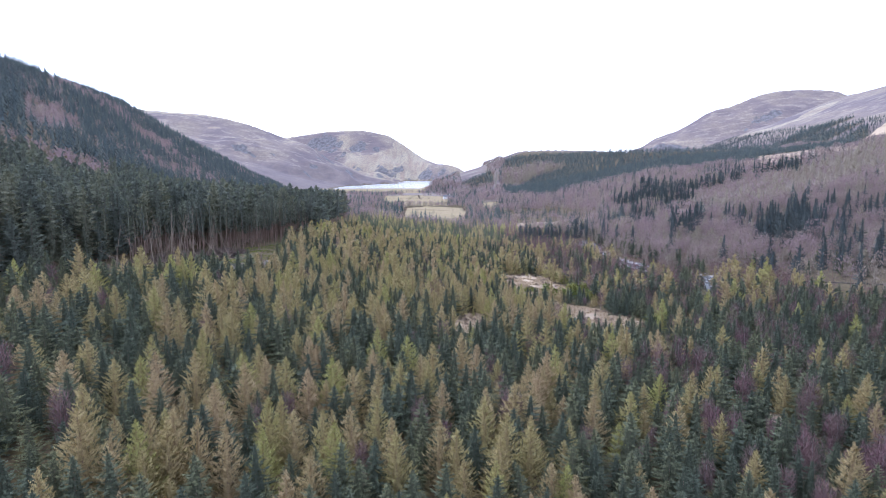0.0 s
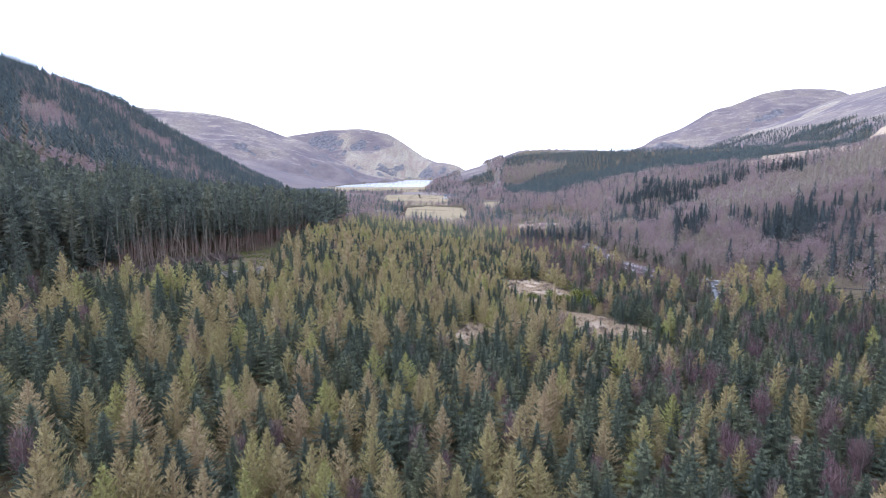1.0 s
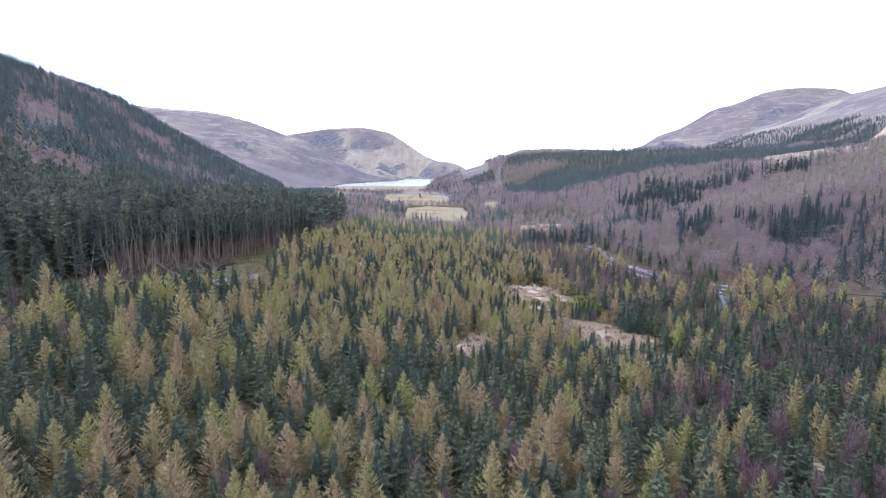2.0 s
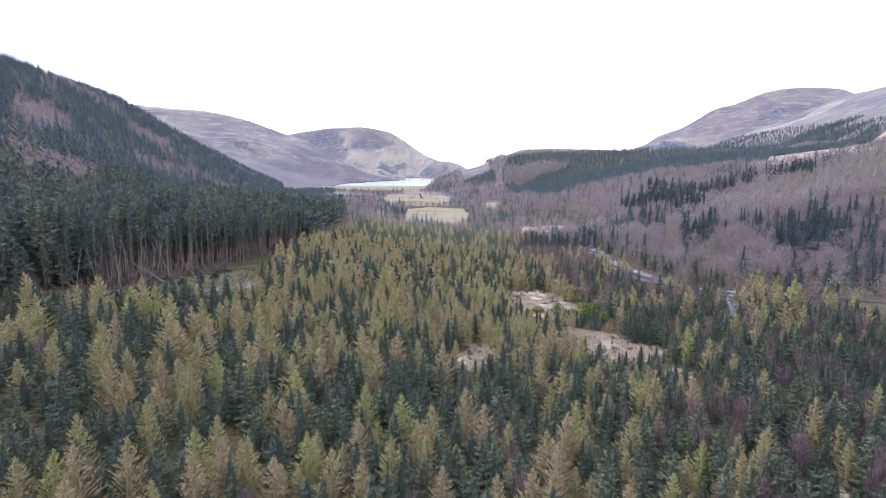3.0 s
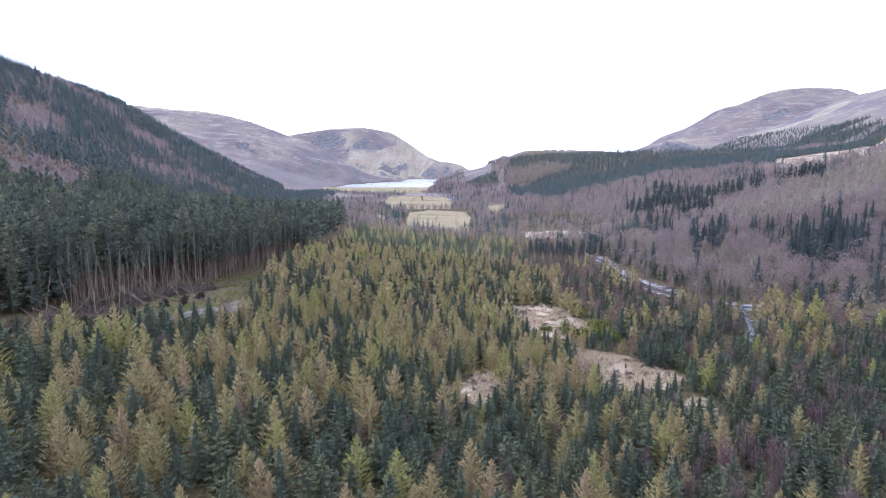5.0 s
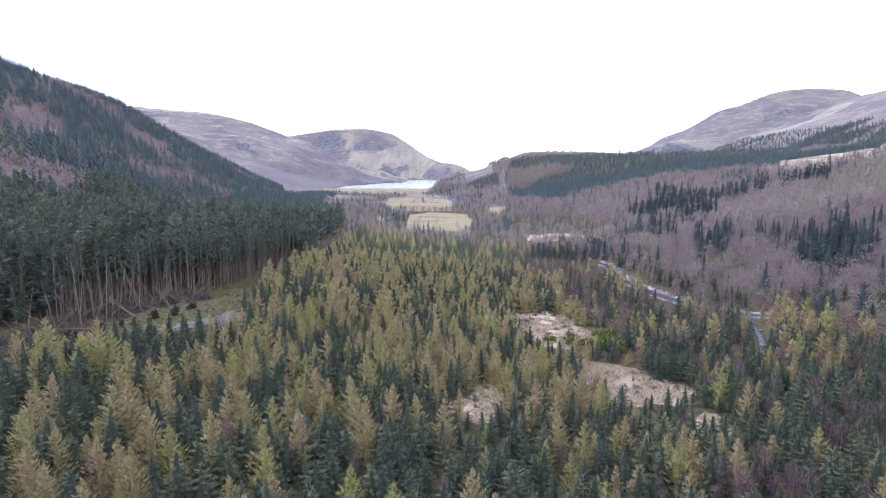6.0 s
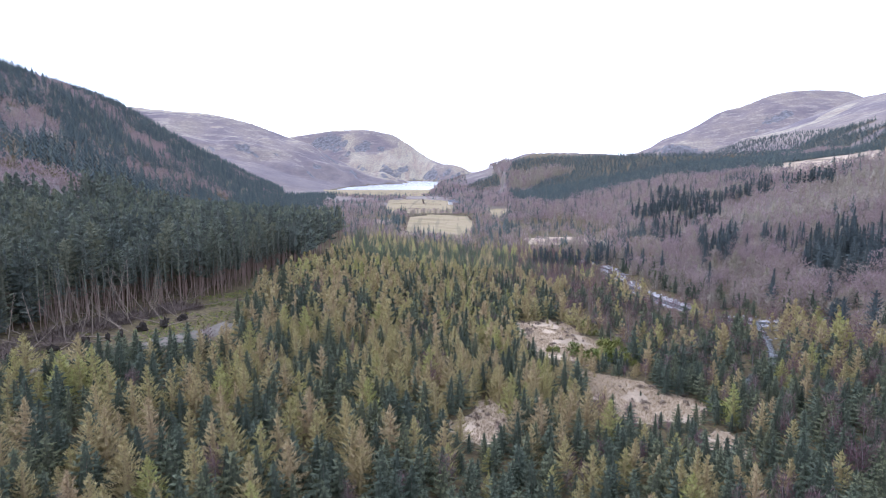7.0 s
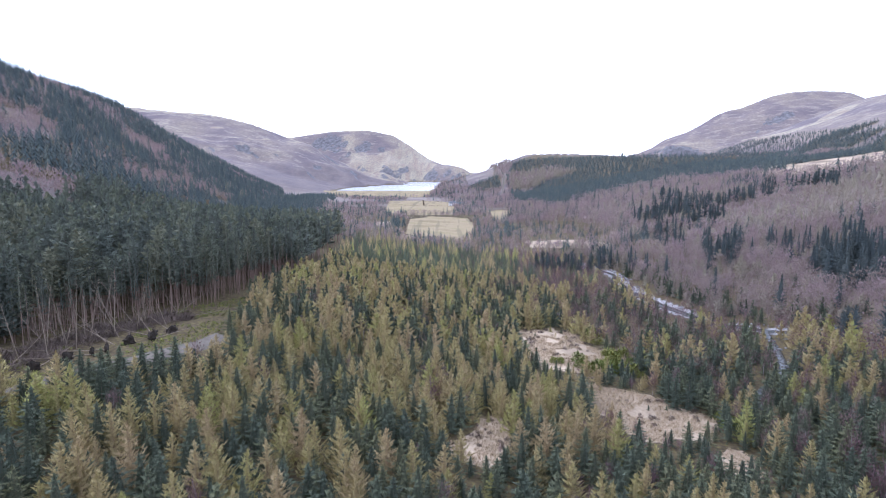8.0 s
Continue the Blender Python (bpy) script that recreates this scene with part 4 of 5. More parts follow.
# ---- tall old plantation on the left ----
def plant_old():
    x, y, r1, r2 = scatter(-420, -30, 60, 300, 3.5, 5)
    more = scatter(-420, -30, 300, 1420, 4.3, 15)
    x, y, r1, r2 = (np.append(p, q) for p, q in zip((x, y, r1, r2), more))
    hill_toe = np.interp(y, [100, 300, 480, 800, 1050, 1400], [-175, -215, -225, -260, -300, -330])
    keep = (x < edge_x(y) - 1.5 - 3 * fbm(x, y, 9, 2, 21)) & (x > hill_toe) & ~any_inside(x, y, HILL_BARE)
    keep &= (r2 > np.where(y > 450, .55, .08))
    keep &= (y < 320) | (r1 > .8 * ease(45, 0, edge_x(y) - x) - .25 * (fbm(x, y, 30, 2, 52) - .5))
    keep &= ~((y > 440) & any_inside(x, y, FIELDS)) & (near_line(x, y, RIVER) > 8)
    x, y, r1, r2 = x[keep], y[keep], r1[keep], r2[keep]
    return x, y, (.54 + .58 * r1 + .16 * fbm(x, y, 30, 2, 31)) * np.interp(y, [0, 300, 500, 1400], [1.0, .95, .75, .6]), r1


ox, oy, osize, o1 = plant_old()
front = (ox > edge_x(oy) - 14) & (oy > 100) & (oy < 250)
idx = np.where(front)[0][:300]
front = np.zeros(len(ox), bool)
front[idx] = True
low = front & (oy < 150 + 10 * o1) & (ox > edge_x(oy) - 10)
single_trees("old_spruce", lambda s, i: "old spruce branched almost to the ground at the plantation edge", "spruce tree", "old spruces along the forest edge", [tree_parts("old_spruce", t, OLD_NEAR_MATS) for t in OLD_LOW], ox[low], oy[low], osize[low], 60, lower=.2)
single_trees("old_spruce", lambda s, i: "tall old spruce with bare grey stem at the plantation edge", "spruce tree", "old spruces along the forest edge", [tree_parts("old_spruce", t, OLD_NEAR_MATS) for t in OLD_NEAR], ox[front & ~low], oy[front & ~low], osize[front & ~low], 61, lower=.2)
mixed = ~front & (oy > 215) & (fbm(ox, oy, 38, 3, 53) > .60) & (o1 < .6)
stand("leafless_trees", "leafless brown broadleaf trees among the old spruces", "bare trees", BROAD_MID, BROAD_MATS, ox[mixed & (oy < 420)], oy[mixed & (oy < 420)], 1.1 * osize[mixed & (oy < 420)], 63)
stand("leafless_trees", "leafless brown broadleaf trees among the distant spruces", "bare trees", BROAD_FAR, BROAD_MATS, ox[mixed & (oy >= 420)], oy[mixed & (oy >= 420)], 1.1 * osize[mixed & (oy >= 420)], 64)
front |= mixed
THIN = kit(needle_tree, range(220, 226), 18, 1.5, 16, 4, bare=.45, up=-.1, curl=.2, length=1.1, width=.2, trunk=.12, taper=.6, ragged=.4, dead=24, core=.15)
tx, ty, t1, t2 = scatter(-120, -50, 151, 270, 2.3, 65)
keep = (tx < edge_x(ty) + .5 - 2.5 * t1) & (tx > edge_x(ty) - 20)
stand("suppressed_spruces", "thin half-dead spruces crowding the plantation edge", "spruce trees", THIN, OLD_NEAR_MATS, tx[keep], ty[keep], .6 + .35 * t2[keep], 66)
# the farthest spruces take the needle colour with haze in it
for lo, hi, tp in ((0, 250, OLD_MID), (250, 430, OLD_BACK), (430, 2000, OLD_FAR)):
    w = ~front & (oy >= lo) & (oy < hi)
    stand("old_spruce_forest", "dense dark green old spruce plantation", "spruce forest", tp, OLD_NEAR_MATS if hi < 500 else OLD_HAZED_MATS, ox[w], oy[w], osize[w] * (1 if lo == 0 else 1.4), 62)
print("OLD", front.sum(), len(ox))


# ---- wooded hill on the left ----
def plant_hill():
    x, y, r1, r2 = scatter(-760, -170, 230, 1330, 6.2, 6)
    toe = np.interp(y, [100, 300, 480, 800, 1050, 1400], [-175, -215, -225, -260, -300, -330])
    keep = (x < toe) & (height(x, y, False) > 4) & ~((x < -560) & (r2 < .3))
    x, y, r1, r2 = x[keep], y[keep], r1[keep], r2[keep]
    bare = any_inside(x, y, HILL_BARE)
    patch = fbm(x, y, 70, 3, 22)
    kind = np.where(bare, np.where(r1 < .75, 2, np.where(r1 < .8, 1, 3)), np.where(patch > .57, np.where(r1 < .2 + 3.0 * (patch - .57), 2, 1), np.where((patch < .40) & (r1 < .4), 0, np.where(r1 > .93, 2, 1))))
    return x, y, kind, .75 + .5 * r2


hx, hy, hkind, hsize = plant_hill()
for k, tp, mats, lab, cat, mul in ((1, OLD_FAR, OLD_HAZED_MATS, "dark conifers covering the steep hillside", "conifer forest", 1.12), (2, BROAD_SPECK, BROAD_MATS, "leafless purple-brown trees on the hillside", "bare woodland", 1.0), (0, LARCH_SPECK, OLD_LARCH_MATS, "pale larches among hillside conifers", "larch trees", 1.0)):
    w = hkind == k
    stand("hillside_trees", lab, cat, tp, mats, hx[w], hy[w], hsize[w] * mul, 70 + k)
print("HILL", len(hx))


# ---- woods on the right slope, spur and valley floor ----
def plant_right():
    x, y, r1, r2 = scatter(-60, 1000, 150, 1650, 7.4, 7)
    lim = np.interp(y, [100, 230, 260, 330, 420, 520, 1000, 1250, 1400, 1650], [150, 127, 97, 92, 84, 60, 60, 45, -45, -45])
    keep = (x > lim) & (near_line(x, y, RIVER) > 8) & ~any_inside(x, y, CLEARINGS) & ~any_inside(x, y, FIELDS) & ~any_inside(x, y, SLOPE_OPEN)
    z = height(x, y, False)
    keep &= (near_line(x, y, HILL_TRACK) > 4.5) & ~((z > 14) & (x < 105) & (y > 1230))
    keep &= (z < 132) & (r2 > .05 + .25 * ease(95, 132, z)) & ~((z > 76) & (y > 1000) & (x < 420))
    x, y, r1, r2, z = x[keep], y[keep], r1[keep], r2[keep], z[keep]
    larch = any_inside(x, y, SLOPE_LARCH)
    dark = any_inside(x, y, SLOPE_DARK) & ~(larch & (y > 1100))
    patch = fbm(x, y, 45, 3, 23)
    kind = np.where(r1 < .09 + .5 * (patch > .66), 1, np.where(r1 > .86 - .4 * (patch < .36), 0, 2))
    kind = np.where(larch, np.where(r1 < .8, 0, 2), kind)
    kind = np.where(dark & ((y > 690) | (y < 380) | (r1 < .3)), 3, kind)
    upper = (z > 82) & ~dark & (x > 300)
    kind = np.where(upper, np.where(r1 < .75, 1, 3), kind)
    ledge = inside(x, y, LEDGE)
    kind = np.where(ledge, np.where(r1 < .45, 1, np.where(r1 > .8, 0, 2)), kind)
    return x, y, kind, (.75 + .55 * r2) * np.where(ledge, .62, np.where(upper, .62, np.where(larch & (y > 1000), 1.7, 1))), dark


def plant_dark():
    """Close dark conifer stands on the right slope and the spur."""
    x, y, r1, r2 = scatter(30, 910, 230, 1560, 5.6, 27)
    keep = any_inside(x, y, SLOPE_DARK) & (near_line(x, y, HILL_TRACK) > 4.5) & ~((y > 1100) & any_inside(x, y, SLOPE_LARCH)) & (r2 > np.where(y > 700, .1, .05)) & (((fbm(x, y, 22, 3, 44) > .50) & (r2 > .3)) | (y > 690) | (y < 380))
    keep &= (height(x, y, False) < 78) | (y < 900) | (x > 450)
    x, y, r1, r2 = x[keep], y[keep], r1[keep], r2[keep]
    return x, y, (.62 + .5 * r2) * np.where(y < 480, 1.0, .62 + .2 * r1)


dx, dy, dsize = plant_dark()
w = dy < 480
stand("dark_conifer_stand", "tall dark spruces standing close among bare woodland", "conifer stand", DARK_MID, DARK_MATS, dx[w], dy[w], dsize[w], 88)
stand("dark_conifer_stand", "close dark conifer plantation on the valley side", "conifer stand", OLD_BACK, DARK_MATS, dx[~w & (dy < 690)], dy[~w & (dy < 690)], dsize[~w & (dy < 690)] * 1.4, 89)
SPUR_FAR = [tier_tree(s, 11, 4.4, 3, 4, bare=.02, taper=.7).arrays() for s in range(240, 246)]
stand("dark_conifer_stand", "young dark conifer plantation covering the spur", "conifer stand", SPUR_FAR, OLD_HAZED_MATS, dx[dy >= 690], dy[dy >= 690], dsize[dy >= 690] * 1.25, 87)
rx, ry_, rkind, rsize, rdark = plant_right()
for k, near_tp, far_tp, mats, lab, cat, mul in (
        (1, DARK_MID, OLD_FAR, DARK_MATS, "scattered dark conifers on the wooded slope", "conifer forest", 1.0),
        (2, BROAD_MID, BROAD_FAR, BROAD_MATS, "leafless purple-brown birch and oak woodland", "bare woodland", 1.1),
        (0, LARCH_FAR, LARCH_SPECK, OLD_LARCH_MATS, "tan larches on the valley side", "larch trees", 1.1)):
    for lo, hi, tp in ((0, 380, near_tp), (380, 900, far_tp), (900, 3000, BROAD_SPECK if k == 2 else far_tp)):
        w = (rkind == k) & (ry_ >= lo) & (ry_ < hi)
        grow = mul * (.75 if (k == 1 and lo == 0) else 1.0)
        stand("slope_woods", lab, cat, tp, mats, rx[w], ry_[w], rsize[w] * grow, 80 + k)
print("RIGHT", len(rx))


def plant_bare_wood():
    """Close birch wood at the foot of the right slope."""
    x, y, r1, r2 = scatter(60, 330, 180, 420, 4.0, 17)
    lim = np.interp(y, [100, 225, 236, 250, 262, 277, 310, 345, 400], [172, 140, 114, 96, 92, 88, 85, 89, 66])
    keep = (x > lim) & (near_line(x, y, RIVER) > 4.5) & ~any_inside(x, y, CLEARINGS) & ~any_inside(x, y, SLOPE_DARK) & (r2 > .1)
    x, y, r1, r2 = x[keep], y[keep], r1[keep], r2[keep]
    near_river = near_line(x, y, RIVER) < 26
    kind = np.where(r1 < np.where(near_river, .25, .03), 1, np.where(r1 > np.where(near_river, .72, .88), 0, 2))
    return x, y, kind, (.55 + .5 * r2) * (.8 + .4 * fbm(x, y, 18, 2, 41))


bx, by_, bkind, bsize = plant_bare_wood()
for k, tp, mats, lab, cat in ((2, WOOD_MID, BROAD_MATS, "close leafless purple birch wood beside the river", "birch wood"), (1, SPRUCE_FAR, SPRUCE_MATS, "scattered spruces in the birch wood", "spruce trees"), (0, LARCH_FAR, OLD_LARCH_MATS, "tan larches along the river bank", "larch trees")):
    w = bkind == k
    stand("riverside_wood", lab, cat, tp, mats, bx[w], by_[w], bsize[w], 95 + k)


def plant_floor():
    """Thin scrub, hedges and clumps over the valley floor towards the lake."""
    x, y, r1, r2 = scatter(-260, 110, 395, 1900, 7.0, 8)
    keep = (x > edge_x(y) - 45 * r1) & ~any_inside(x, y, FIELDS) & (~any_inside(x, y, CLEARINGS) | (r2 < .4)) & (near_line(x, y, RIVER) > 3) & (x < np.interp(y, [395, 440, 520, 1000, 1600, 1900], [84, 84, 60, 60, 40, 60]))
    keep &= (height(x, y, False) > WATER + .8) & ((fbm(x, y, 60, 2, 25) > .42) | (y < 520))
    x, y, r1, r2 = x[keep], y[keep], r1[keep], r2[keep]
    clump = inside(x, y, [(-64, 600), (-38, 600), (-35, 515), (-57, 505)])
    return x, y, np.where(clump | (r1 < .22 + .3 * inside(x, y, LEDGE)), 1, np.where(r1 < .46, 0, 2)), .5 + .45 * r2


fx_, fy_, fkind, fsize = plant_floor()
for k, tp, mats, lab, cat in ((1, OLD_FAR, OLD_HAZED_MATS, "dark conifers on the valley floor", "conifer trees"), (2, BROAD_SPECK, BROAD_MATS, "brown leafless scrub on the valley floor", "scrub"), (0, LARCH_SPECK, OLD_LARCH_MATS, "pale larches on the valley floor", "larch trees")):
    w = fkind == k
    stand("valley_floor_trees", lab, cat, tp, mats, fx_[w], fy_[w], fsize[w], 90 + k)
print("FLOOR", len(fx_))


# ---- ground cover of the clearings ----
def clearing_points(step, seed, polys):
    x, y, r1, r2 = scatter(-10, 130, 90, 500, step, seed)
    keep = any_inside(x, y, polys)
    return x[keep], y[keep], r1[keep], r2[keep]


TUFT = [tuft(s).arrays() for s in range(300, 306)]
cx, cy, c1, c2 = clearing_points(.6, 71, CLEARINGS[:5])
keep = fbm(cx, cy, 4, 2, 72) > .38
stand("dry_grass", "straw-coloured rush and dry grass tussocks in the clearing", "dry grass", TUFT, (MAT_STRAW,), cx[keep], cy[keep], .7 + .8 * c2[keep], 73)

# verge between forest and road: moss, tussocks and litter
vx, vy, v1, v2 = scatter(-100, -40, 95, 205, .85, 74)
keep = (vx > edge_x(vy) - 3) & (vx < road_x(vy) + 4.5) & (np.abs(vx - road_x(vy)) > 2.0) & (fbm(vx, vy, 5, 2, 75) > np.where(vx > road_x(vy) - 7, .36, .56))
stand("verge_grass", "olive mossy grass tussocks on the forest verge", "grass", TUFT, (MAT_GORSE,), vx[keep], vy[keep], .6 + .7 * v2[keep], 76)


def bushes(name, label, category, group, spots, tall, wide, blades, mats, seed, blade, reach):
    """Low shrubs as things of their own, each with stems and a crown."""
    kits = [tree_parts(name, bush(seed + k, tall, wide, blades, blade, reach).arrays(), mats, "stems", "foliage") for k in range(4)]
    x, y, size = (np.array([p[i] for p in spots], float) for i in range(3))
    single_trees(name, lambda s, i: ("large " if s > 1.15 else "small " if s < .8 else "") + label, category, group, kits, x, y, size, seed, spread=.2)


rng = random.Random(81)
gorse_spots = []
for gx, gy, n, sx, sy in ((47, 200, 16, 4, 5), (40, 190, 22, 6, 4), (45, 220, 5, 2, 6), (60, 161, 8, 2, 4), (37, 238, 5, 5, 2), (30, 193, 4, 2, 1.5), (52, 190, 8, 4, 4)):
    gorse_spots += [(gx + rng.uniform(-sx, sx), gy + rng.uniform(-sy, sy), rng.uniform(.7, 1.7)) for _ in range(n)]
bushes("gorse_bush", "yellow-green gorse bush beside the straw clearing", "bush", "gorse bushes round the clearings", gorse_spots, 1.9, 1.2, 260, (MAT_GORSE, MAT_BARK), 310, .09, .4)
heath_spots = [(34 + rng.uniform(-10, 12), 212 + rng.uniform(-14, 14), rng.uniform(.4, 1.0)) for _ in range(46)]
heath_spots += [(48 + rng.uniform(-10, 9), 164 + rng.uniform(-8, 8), rng.uniform(.4, .9)) for _ in range(30)]
heath_spots += [(7 + rng.uniform(-6, 5), 144 + rng.uniform(-8, 8), rng.uniform(.35, .8)) for _ in range(16)]
bushes("heather_clump", "dark brown heather clump in the dry grass", "bush", "heather clumps in the clearings", heath_spots, 1.0, .8, 150, (MAT_HEDGE, MAT_BARK), 320, .05, .35)
bushes("willow_bush", "round grey leafless willow bush at the clearing edge", "bush", "willow bushes by the clearing", [(40, 239, 1.5), (44, 226, 1.0), (56, 192, 1.2), (59, 186, 1.0), (52, 208, .9)], 2.9, 2.3, 520, (MAT_BROADLEAF, MAT_BARK), 330, .045, .8)

# ---- grey dead trees by the clearing, pines by the river ----
GREY = kit(bare_tree, range(340, 343), 9, 2.0, 420, low=.2, blade=.03, reach=1.1, upright=.35, trunk=.12, limbs=7)
grey_parts = [tree_parts("dead_tree", t, (MAT_HEDGE, MAT_DEADWOOD)) for t in GREY]
spots = np.array([(62, 184), (64, 188), (60, 190), (66, 183), (63, 193), (68, 190), (58, 183)], float)
single_trees("dead_tree", lambda s, i: "grey leafless dead tree beside the clearing", "tree", "dead trees by the clearing", grey_parts, spots[:, 0], spots[:, 1], np.array([1, .8, .9, .7, 1.05, .75, .6]), 341)

PINE = kit(needle_tree, range(350, 354), 12, 2.5, 44, 7, bare=.3, up=-.05, curl=.25, length=1.1, width=.2, trunk=.18, taper=.55, core=.3, dead=8, ragged=.45, lift=.5)
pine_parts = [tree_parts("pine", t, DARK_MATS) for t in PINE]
rng = random.Random(82)
pine_spots = [(46 + 26 * (k / 15) + rng.uniform(-1.5, 1.5), 336 + rng.uniform(-5, 6), rng.uniform(.75, 1.05)) for k in range(16)]
pine_spots += [(76, 331, 1.35), (120, 214, 1.0), (126, 218, 1.1), (131, 212, 1.0), (137, 220, 1.15), (143, 215, 1.0), (128, 225, .95)]
px_, py_, ps_ = (np.array([p[i] for p in pine_spots]) for i in range(3))
single_trees("pine", lambda s, i: ("tall " if s > 1.05 else "") + "dark green pine with a clear stem by the river", "pine tree", "pines near the river", pine_parts, px_, py_, ps_, 83)


# ---- windblown edge of the old plantation ----
def part(name, sh, material, parent, label="", kind=""):
    v, f, s, m, _ = sh.arrays()
    ob = new(name, mesh_from(name, v, f, [material], None, {"tone": np.zeros(len(v)), "twig": s}))
    ob.parent = parent
    return tagged(ob, label, kind=kind)


def stem(points, radii, sides=6):
    sh = Shape()
    base = None
    for k, (p, r) in enumerate(zip(points, radii)):
        ring = []
        q = points[min(k + 1, len(points) - 1)]
        o = points[max(k - 1, 0)]
        d = (Vector(q) - Vector(o)).normalized()
        a = d.orthogonal().normalized()
        b = d.cross(a)
        for j in range(sides):
            t = j * 2 * math.pi / sides
            ring.append(len(sh.v))
            sh.v.append(Vector(p) + (a * math.cos(t) + b * math.sin(t)) * r)
            sh.n.append(a * math.cos(t) + b * math.sin(t))
            sh.s.append(0.0)
        if base:
            for j in range(sides):
                u, w_ = base[j], base[(j + 1) % sides]
                x_, z_ = ring[j], ring[(j + 1) % sides]
                sh.f += [(u, w_, z_), (u, z_, x_)]
                sh.m += [1, 1]
        base = ring
    return sh


def fallen_tree(seed, x, y, heading, tilt, long, label, plate=True, twiggy=True):
    """A windblown spruce: stem, snapped branches and the torn-up plate of roots and soil."""
    rng = random.Random(seed)
    root = tagged(new("fallen_tree"), label, "fallen tree", "windblown trees along the forest edge")
    z = float(height(np.array([x]), np.array([y]))[0])
    root.matrix_world = pose(x, y, z - .05, 0, 0, heading)
    ct, st = math.cos(radians(tilt)), math.sin(radians(tilt))
    axis = Vector((ct, 0, st))
    sag = rng.uniform(.1, .4)
    pts = [Vector((0, 0, .35)) + axis * long * k / 5 - Vector((0, 0, sag * math.sin(k / 5 * 3.1))) * (tilt < 25) for k in range(6)]
    part("trunk", stem(pts, [.10, .09, .08, .065, .045, .02] if plate else [.075, .07, .06, .05, .035, .015]), MAT_DEADWOOD, root)
    br = Shape()
    for k in range(70 if twiggy else 36):
        s = rng.uniform(.2, 1.0)
        p = pts[0].lerp(pts[5], s)
        d = Vector((rng.uniform(-.3, .6), rng.uniform(-1, 1), rng.uniform(-.2, 1))).normalized()
        w_ = d.cross(Vector((rng.uniform(-1, 1), rng.uniform(-1, 1), rng.uniform(-1, 1)))).normalized() * .03
        br.tri(p - w_, p + w_, p + d * rng.uniform(.6, 2.2) * (1.1 - .5 * s), rng.random())
    part("brushwood", br, MAT_HEDGE if twiggy else MAT_DEADWOOD, root, "snapped brown branches", "stuff")
    if plate:
        pl = Shape()
        n = 19
        rim, back = [], []
        for j in range(n):
            t = j * 2 * math.pi / n
            r = rng.uniform(.75, 1.6)
            rim.append(Vector((-.15 + rng.uniform(-.15, .15), math.cos(t) * r, .7 + math.sin(t) * r * .85)))
            back.append(Vector((-.4 + rng.uniform(-.2, .15), math.cos(t) * r * rng.uniform(.6, .95), .6 + math.sin(t) * r * rng.uniform(.5, .8))))
        f0, b0 = Vector((.1, 0, .6)), Vector((-.55, .1, .5))
        for j in range(n):
            k = (j + 1) % n
            pl.tri(f0, rim[j], rim[k])
            pl.tri(rim[j], back[j], back[k])
            pl.tri(rim[j], back[k], rim[k])
            pl.tri(back[j], b0, back[k])
        for j in range(14):
            t = rng.uniform(0, 6.28)
            p = Vector((-.2, math.cos(t) * 1.2, .7 + math.sin(t)))
            pl.tri(p, p + Vector((0, .08, .08)), p + Vector((rng.uniform(-.6, .3), math.cos(t) * .8, math.sin(t) * .8)))
        part("root_plate", pl, MAT_SOIL, root, "dark torn-up root plate")
    return root


rng = random.Random(91)
for k, (fx, fy, head, tl, ln, pl) in enumerate((
        (-69, 143, 150, 4, 15, True), (-66, 150, 200, 6, 14, True), (-64, 155, 120, 3, 13, True), (-62, 160, 165, 8, 12, True), (-71, 138, 95, 3, 13, True),
        (-60, 164, 140, 9, 14, True), (-67, 147, 230, 10, 12, True), (-72, 147, 20, 74, 10, False), (-67, 153, 160, 30, 9, False), (-68, 158, 200, 72, 13, False),
        (-64, 163, 150, 38, 8, False), (-76, 141, 190, 79, 11, False), (-72, 155, 340, 74, 14, False), (-68, 165, 10, 78, 10, False), (-76, 148, 60, 82, 12, False),
        (-64, 170, 190, 72, 9, False), (-79, 137, 30, 80, 11, False), (-70, 160, 100, 80, 14, False), (-74, 151, 260, 76, 14, False), (-67, 167, 300, 74, 12, False),
        (-61, 158, 60, 2, 10, True), (-76, 133, 130, 3, 12, True), (-79, 128, 60, 5, 12, True), (-66, 153, 185, 33, 12, False), (-73, 144, 150, 82, 14, False), (-71, 149, 80, 84, 14, False))):
    words = "windblown spruce lying on the verge with its root plate up" if pl else "bleached dead spruce leaning against the forest edge"
    fallen_tree(400 + k, fx, fy, head, tl, ln, words, pl, pl)

for k in range(34):
    fy = rng.uniform(136, 184)
    fx = float(edge_x(fy)) + rng.uniform(-2.5, 6.5)
    tl = rng.choice((3, 6, 10, 24, 34, 48, 60, 72, 80))
    words = "thin dead spruce stem lying across the verge" if tl < 15 else "bleached dead spruce leaning against the forest edge"
    fallen_tree(440 + k, fx, fy, rng.uniform(0, 360), tl, rng.uniform(6, 13), words, False, k % 2 == 0)

brush = []
for k in range(110):
    wy = rng.uniform(128, 180)
    brush.append((float(edge_x(wy)) + rng.uniform(.5, 9), wy, rng.uniform(.6, 1.35)))
bushes("brush_heap", "tangled brown heap of broken branches on the verge", "brushwood", "brush heaps along the forest edge", brush, 1.3, 1.5, 200, (MAT_HEDGE, MAT_DEADWOOD), 360, .03, 1.0)

# ---- stones along the river ----
STONES = []
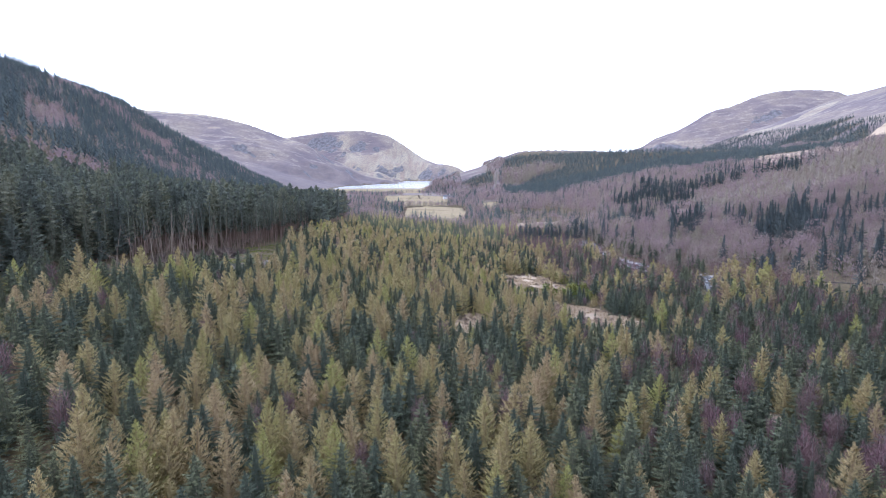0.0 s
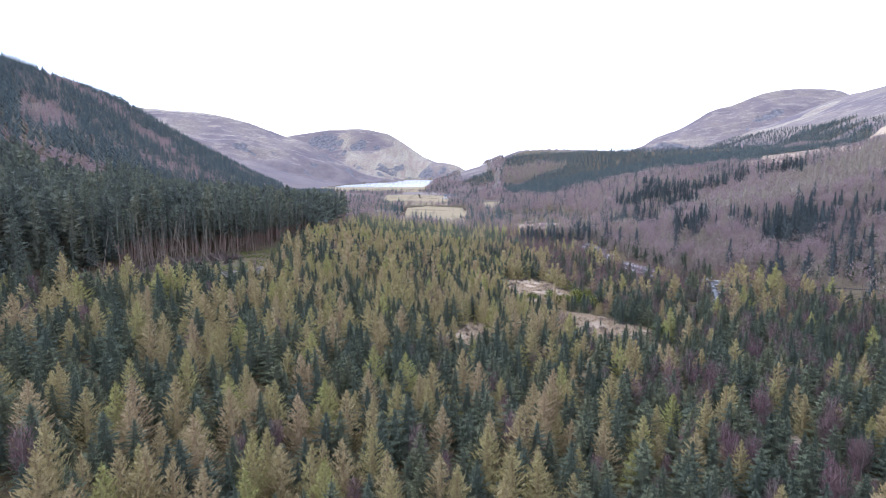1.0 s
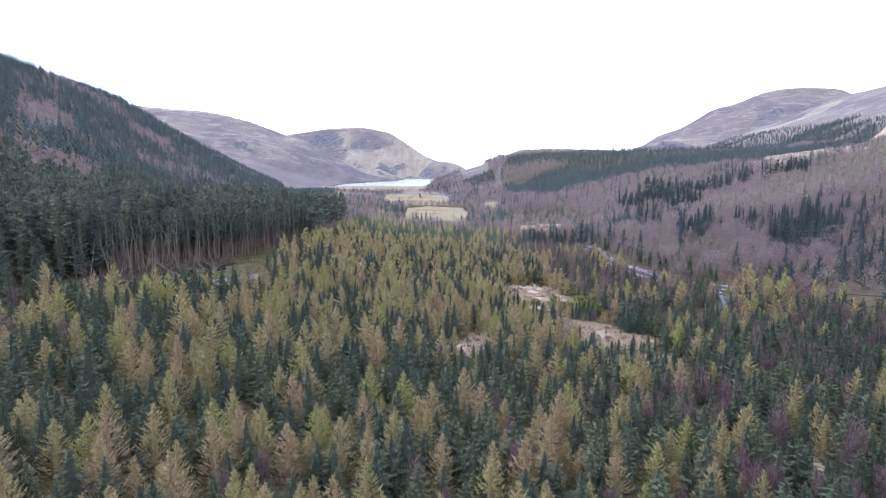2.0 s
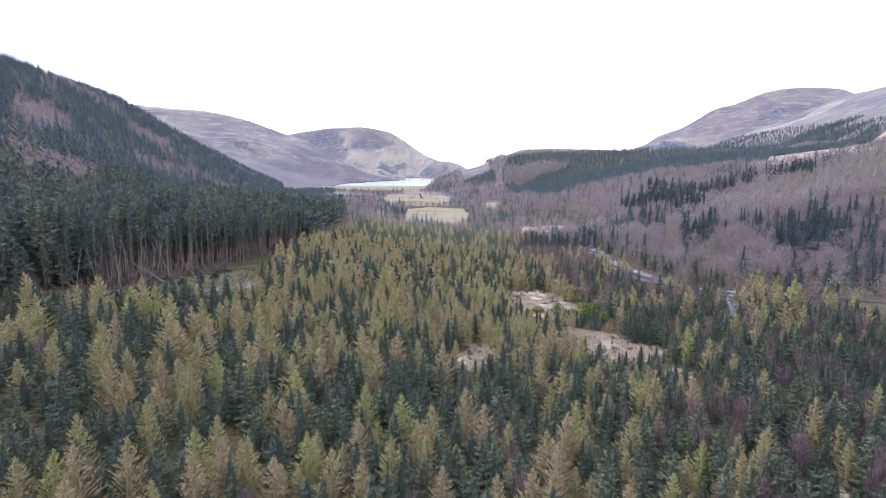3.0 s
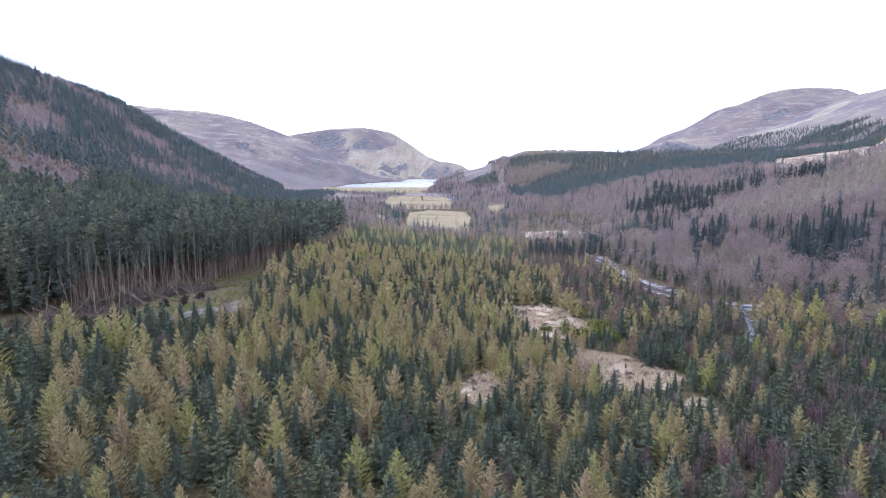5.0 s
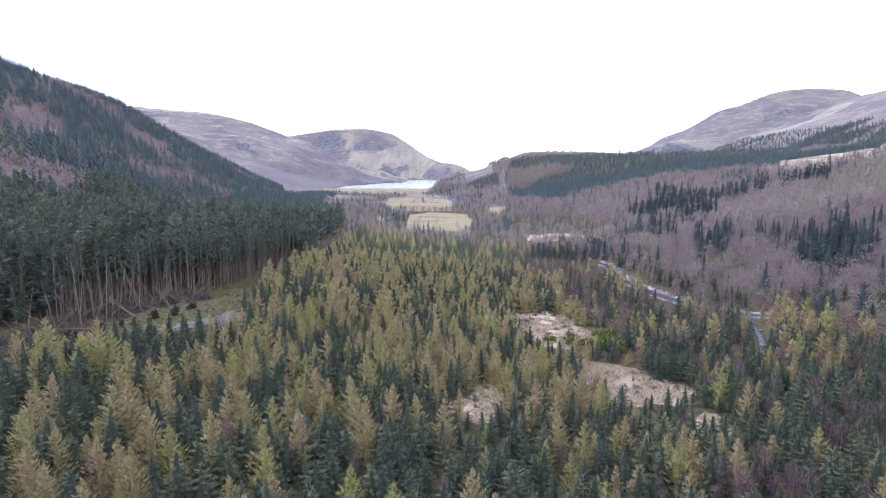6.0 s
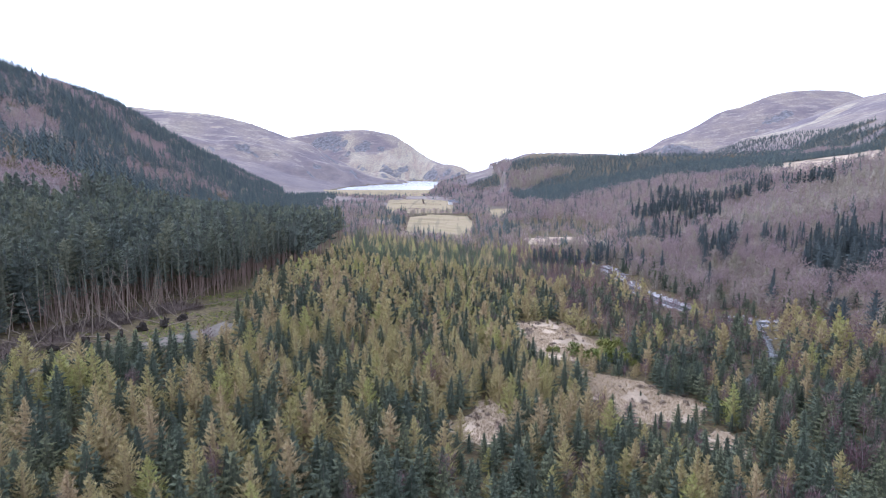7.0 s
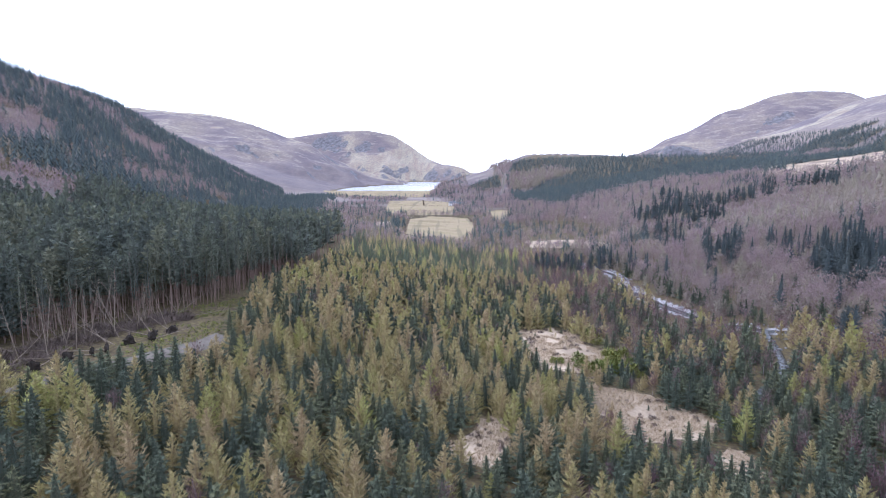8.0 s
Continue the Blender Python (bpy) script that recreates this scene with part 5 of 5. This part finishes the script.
for k in range(5):
    r_ = random.Random(370 + k)
    bm = bmesh.new()
    bmesh.ops.create_icosphere(bm, subdivisions=1, radius=.5)
    for v in bm.verts:
        v.co = Vector((v.co.x * r_.uniform(.8, 1.3), v.co.y * r_.uniform(.8, 1.3), v.co.z * r_.uniform(.4, .7)))
    bm.verts.index_update()
    STONES.append((np.array([v.co[:] for v in bm.verts]), np.array([[v.index for v in f.verts] for f in bm.faces]), np.zeros(len(bm.verts)), np.zeros(len(bm.faces), int), np.array([v.co.normalized()[:] for v in bm.verts])))
    bm.free()
sx_, sy_, s1, s2 = scatter(60, 140, 180, 360, 1.6, 92)
dist = np.minimum(near_line(sx_, sy_, RIVER), near_line(sx_, sy_, STREAM) + np.where(sy_ > 186, 1.5, 9))
keep = (dist < 6.5) & (dist > 1.6) & (s1 > .7)
stand("river_stones", "pale grey boulders and cobbles along the river", "stones", STONES, (MAT_STONE,), sx_[keep], sy_[keep], .4 + 1.3 * s2[keep] ** 3, 93, lower=.15)


# ---- farm, hedges and the track up the spur ----
MAT_LIMEWASH = mottled("white_limewash", [(.3, (.62, .61, .58)), (.7, (.8, .79, .76))], .8, bump=.05)
MAT_SLATE = mottled("grey_slate", [(.3, (.11, .115, .13)), (.7, (.19, .195, .21))], 1.5, bump=.1)
MAT_DARKGLASS = mottled("dark_window_glass", [(.3, (.02, .02, .025)), (.7, (.04, .04, .05))], .5, rough=.15, bump=0)


def box(sh, x0, x1, y0, y1, z0, z1):
    p = [(x, y, z) for x in (x0, x1) for y in (y0, y1) for z in (z0, z1)]
    for a, b, c, d in ((0, 1, 3, 2), (4, 6, 7, 5), (0, 4, 5, 1), (2, 3, 7, 6), (0, 2, 6, 4), (1, 5, 7, 3)):
        sh.tri(p[a], p[b], p[c])
        sh.tri(p[a], p[c], p[d])


def farmhouse(name, x, y, turn, long, deep, eaves, ridge_h, wall_mat, label):
    root = tagged(new(name), label, "house", "farm buildings by the lake fields")
    root.matrix_world = pose(x, y, float(height(np.array([x]), np.array([y]))[0]) - .2, 0, 0, turn)
    wall = Shape()
    box(wall, -long / 2, long / 2, -deep / 2, deep / 2, 0, eaves)
    for e in (-long / 2, long / 2):
        wall.tri((e, -deep / 2, eaves), (e, deep / 2, eaves), (e, 0, ridge_h - .15))
    part("wall", wall, wall_mat, root)
    roof = Shape()
    for sgn in (-1, 1):
        a, b = (-long / 2 - .3, sgn * (deep / 2 + .4), eaves - .15), (long / 2 + .3, sgn * (deep / 2 + .4), eaves - .15)
        c, d = (long / 2 + .3, 0, ridge_h), (-long / 2 - .3, 0, ridge_h)
        up = Vector((0, 0, .18))
        for off in (Vector((0, 0, 0)), up):
            q = [Vector(p) + off for p in (a, b, c, d)]
            roof.tri(q[0], q[1], q[2])
            roof.tri(q[0], q[2], q[3])
        roof.tri(a, b, Vector(b) + up)
        roof.tri(a, Vector(b) + up, Vector(a) + up)
    r = part("roof", roof, MAT_SLATE, root, "grey slate roof")
    ch = Shape()
    box(ch, long / 2 - 1.1, long / 2 - .3, -.4, .4, ridge_h - .4, ridge_h + .9)
    part("chimney", ch, wall_mat, r)
    for k in range(3):
        for zz in (.9, eaves - 1.5):
            win = Shape()
            cxx = -long / 2 + long * (k + .5) / 3
            box(win, cxx - .5, cxx + .5, -deep / 2 - .05, -deep / 2 + .02, zz, zz + 1.1)
            part("window", win, MAT_DARKGLASS, root, "dark window pane")


farmhouse("farmhouse", 6, 1003, 10, 11, 6.5, 4.8, 7.4, MAT_LIMEWASH, "white-walled farmhouse with a slate roof among fields")
farmhouse("barn", 19, 1012, -20, 14, 7, 3.4, 6.0, MAT_STONE, "long grey stone barn beside the farmhouse")

HEDGE = [bush(s, 2.4, 1.9, 26, .3, .8).arrays() for s in range(380, 384)]
hx_, hy_ = [], []
for a, b in (((-43, 665), (-23, 726)), ((-23, 726), (24, 730)), ((24, 730), (27, 605)), ((-34, 480), (-43, 665)), ((-80, 830), (8, 850)), ((-95, 980), (8, 985)), ((-50, 1180), (-40, 985)), ((54, 690), (80, 740)), ((-113, 1152), (1, 1141)), ((-196, 1320), (-62, 1370)), ((-310, 1620), (0, 1640))):
    n = int(math.dist(a, b) / 3.2)
    hx_ += [a[0] + (b[0] - a[0]) * k / n + rng.uniform(-1, 1) for k in range(n)]
    hy_ += [a[1] + (b[1] - a[1]) * k / n + rng.uniform(-1, 1) for k in range(n)]
stand("hedgerow", "brown leafless hedgerows between the valley fields", "hedge", HEDGE, (MAT_HEDGE, MAT_BARK), np.array(hx_), np.array(hy_), np.random.default_rng(94).uniform(.3, .75, len(hx_)), 95)
ribbon("hill_track", HILL_TRACK, lambda x, y: 1.9 + 0 * x, MAT_GRAVEL, "pale track climbing the spur between plantations", "track", .3, step=8)
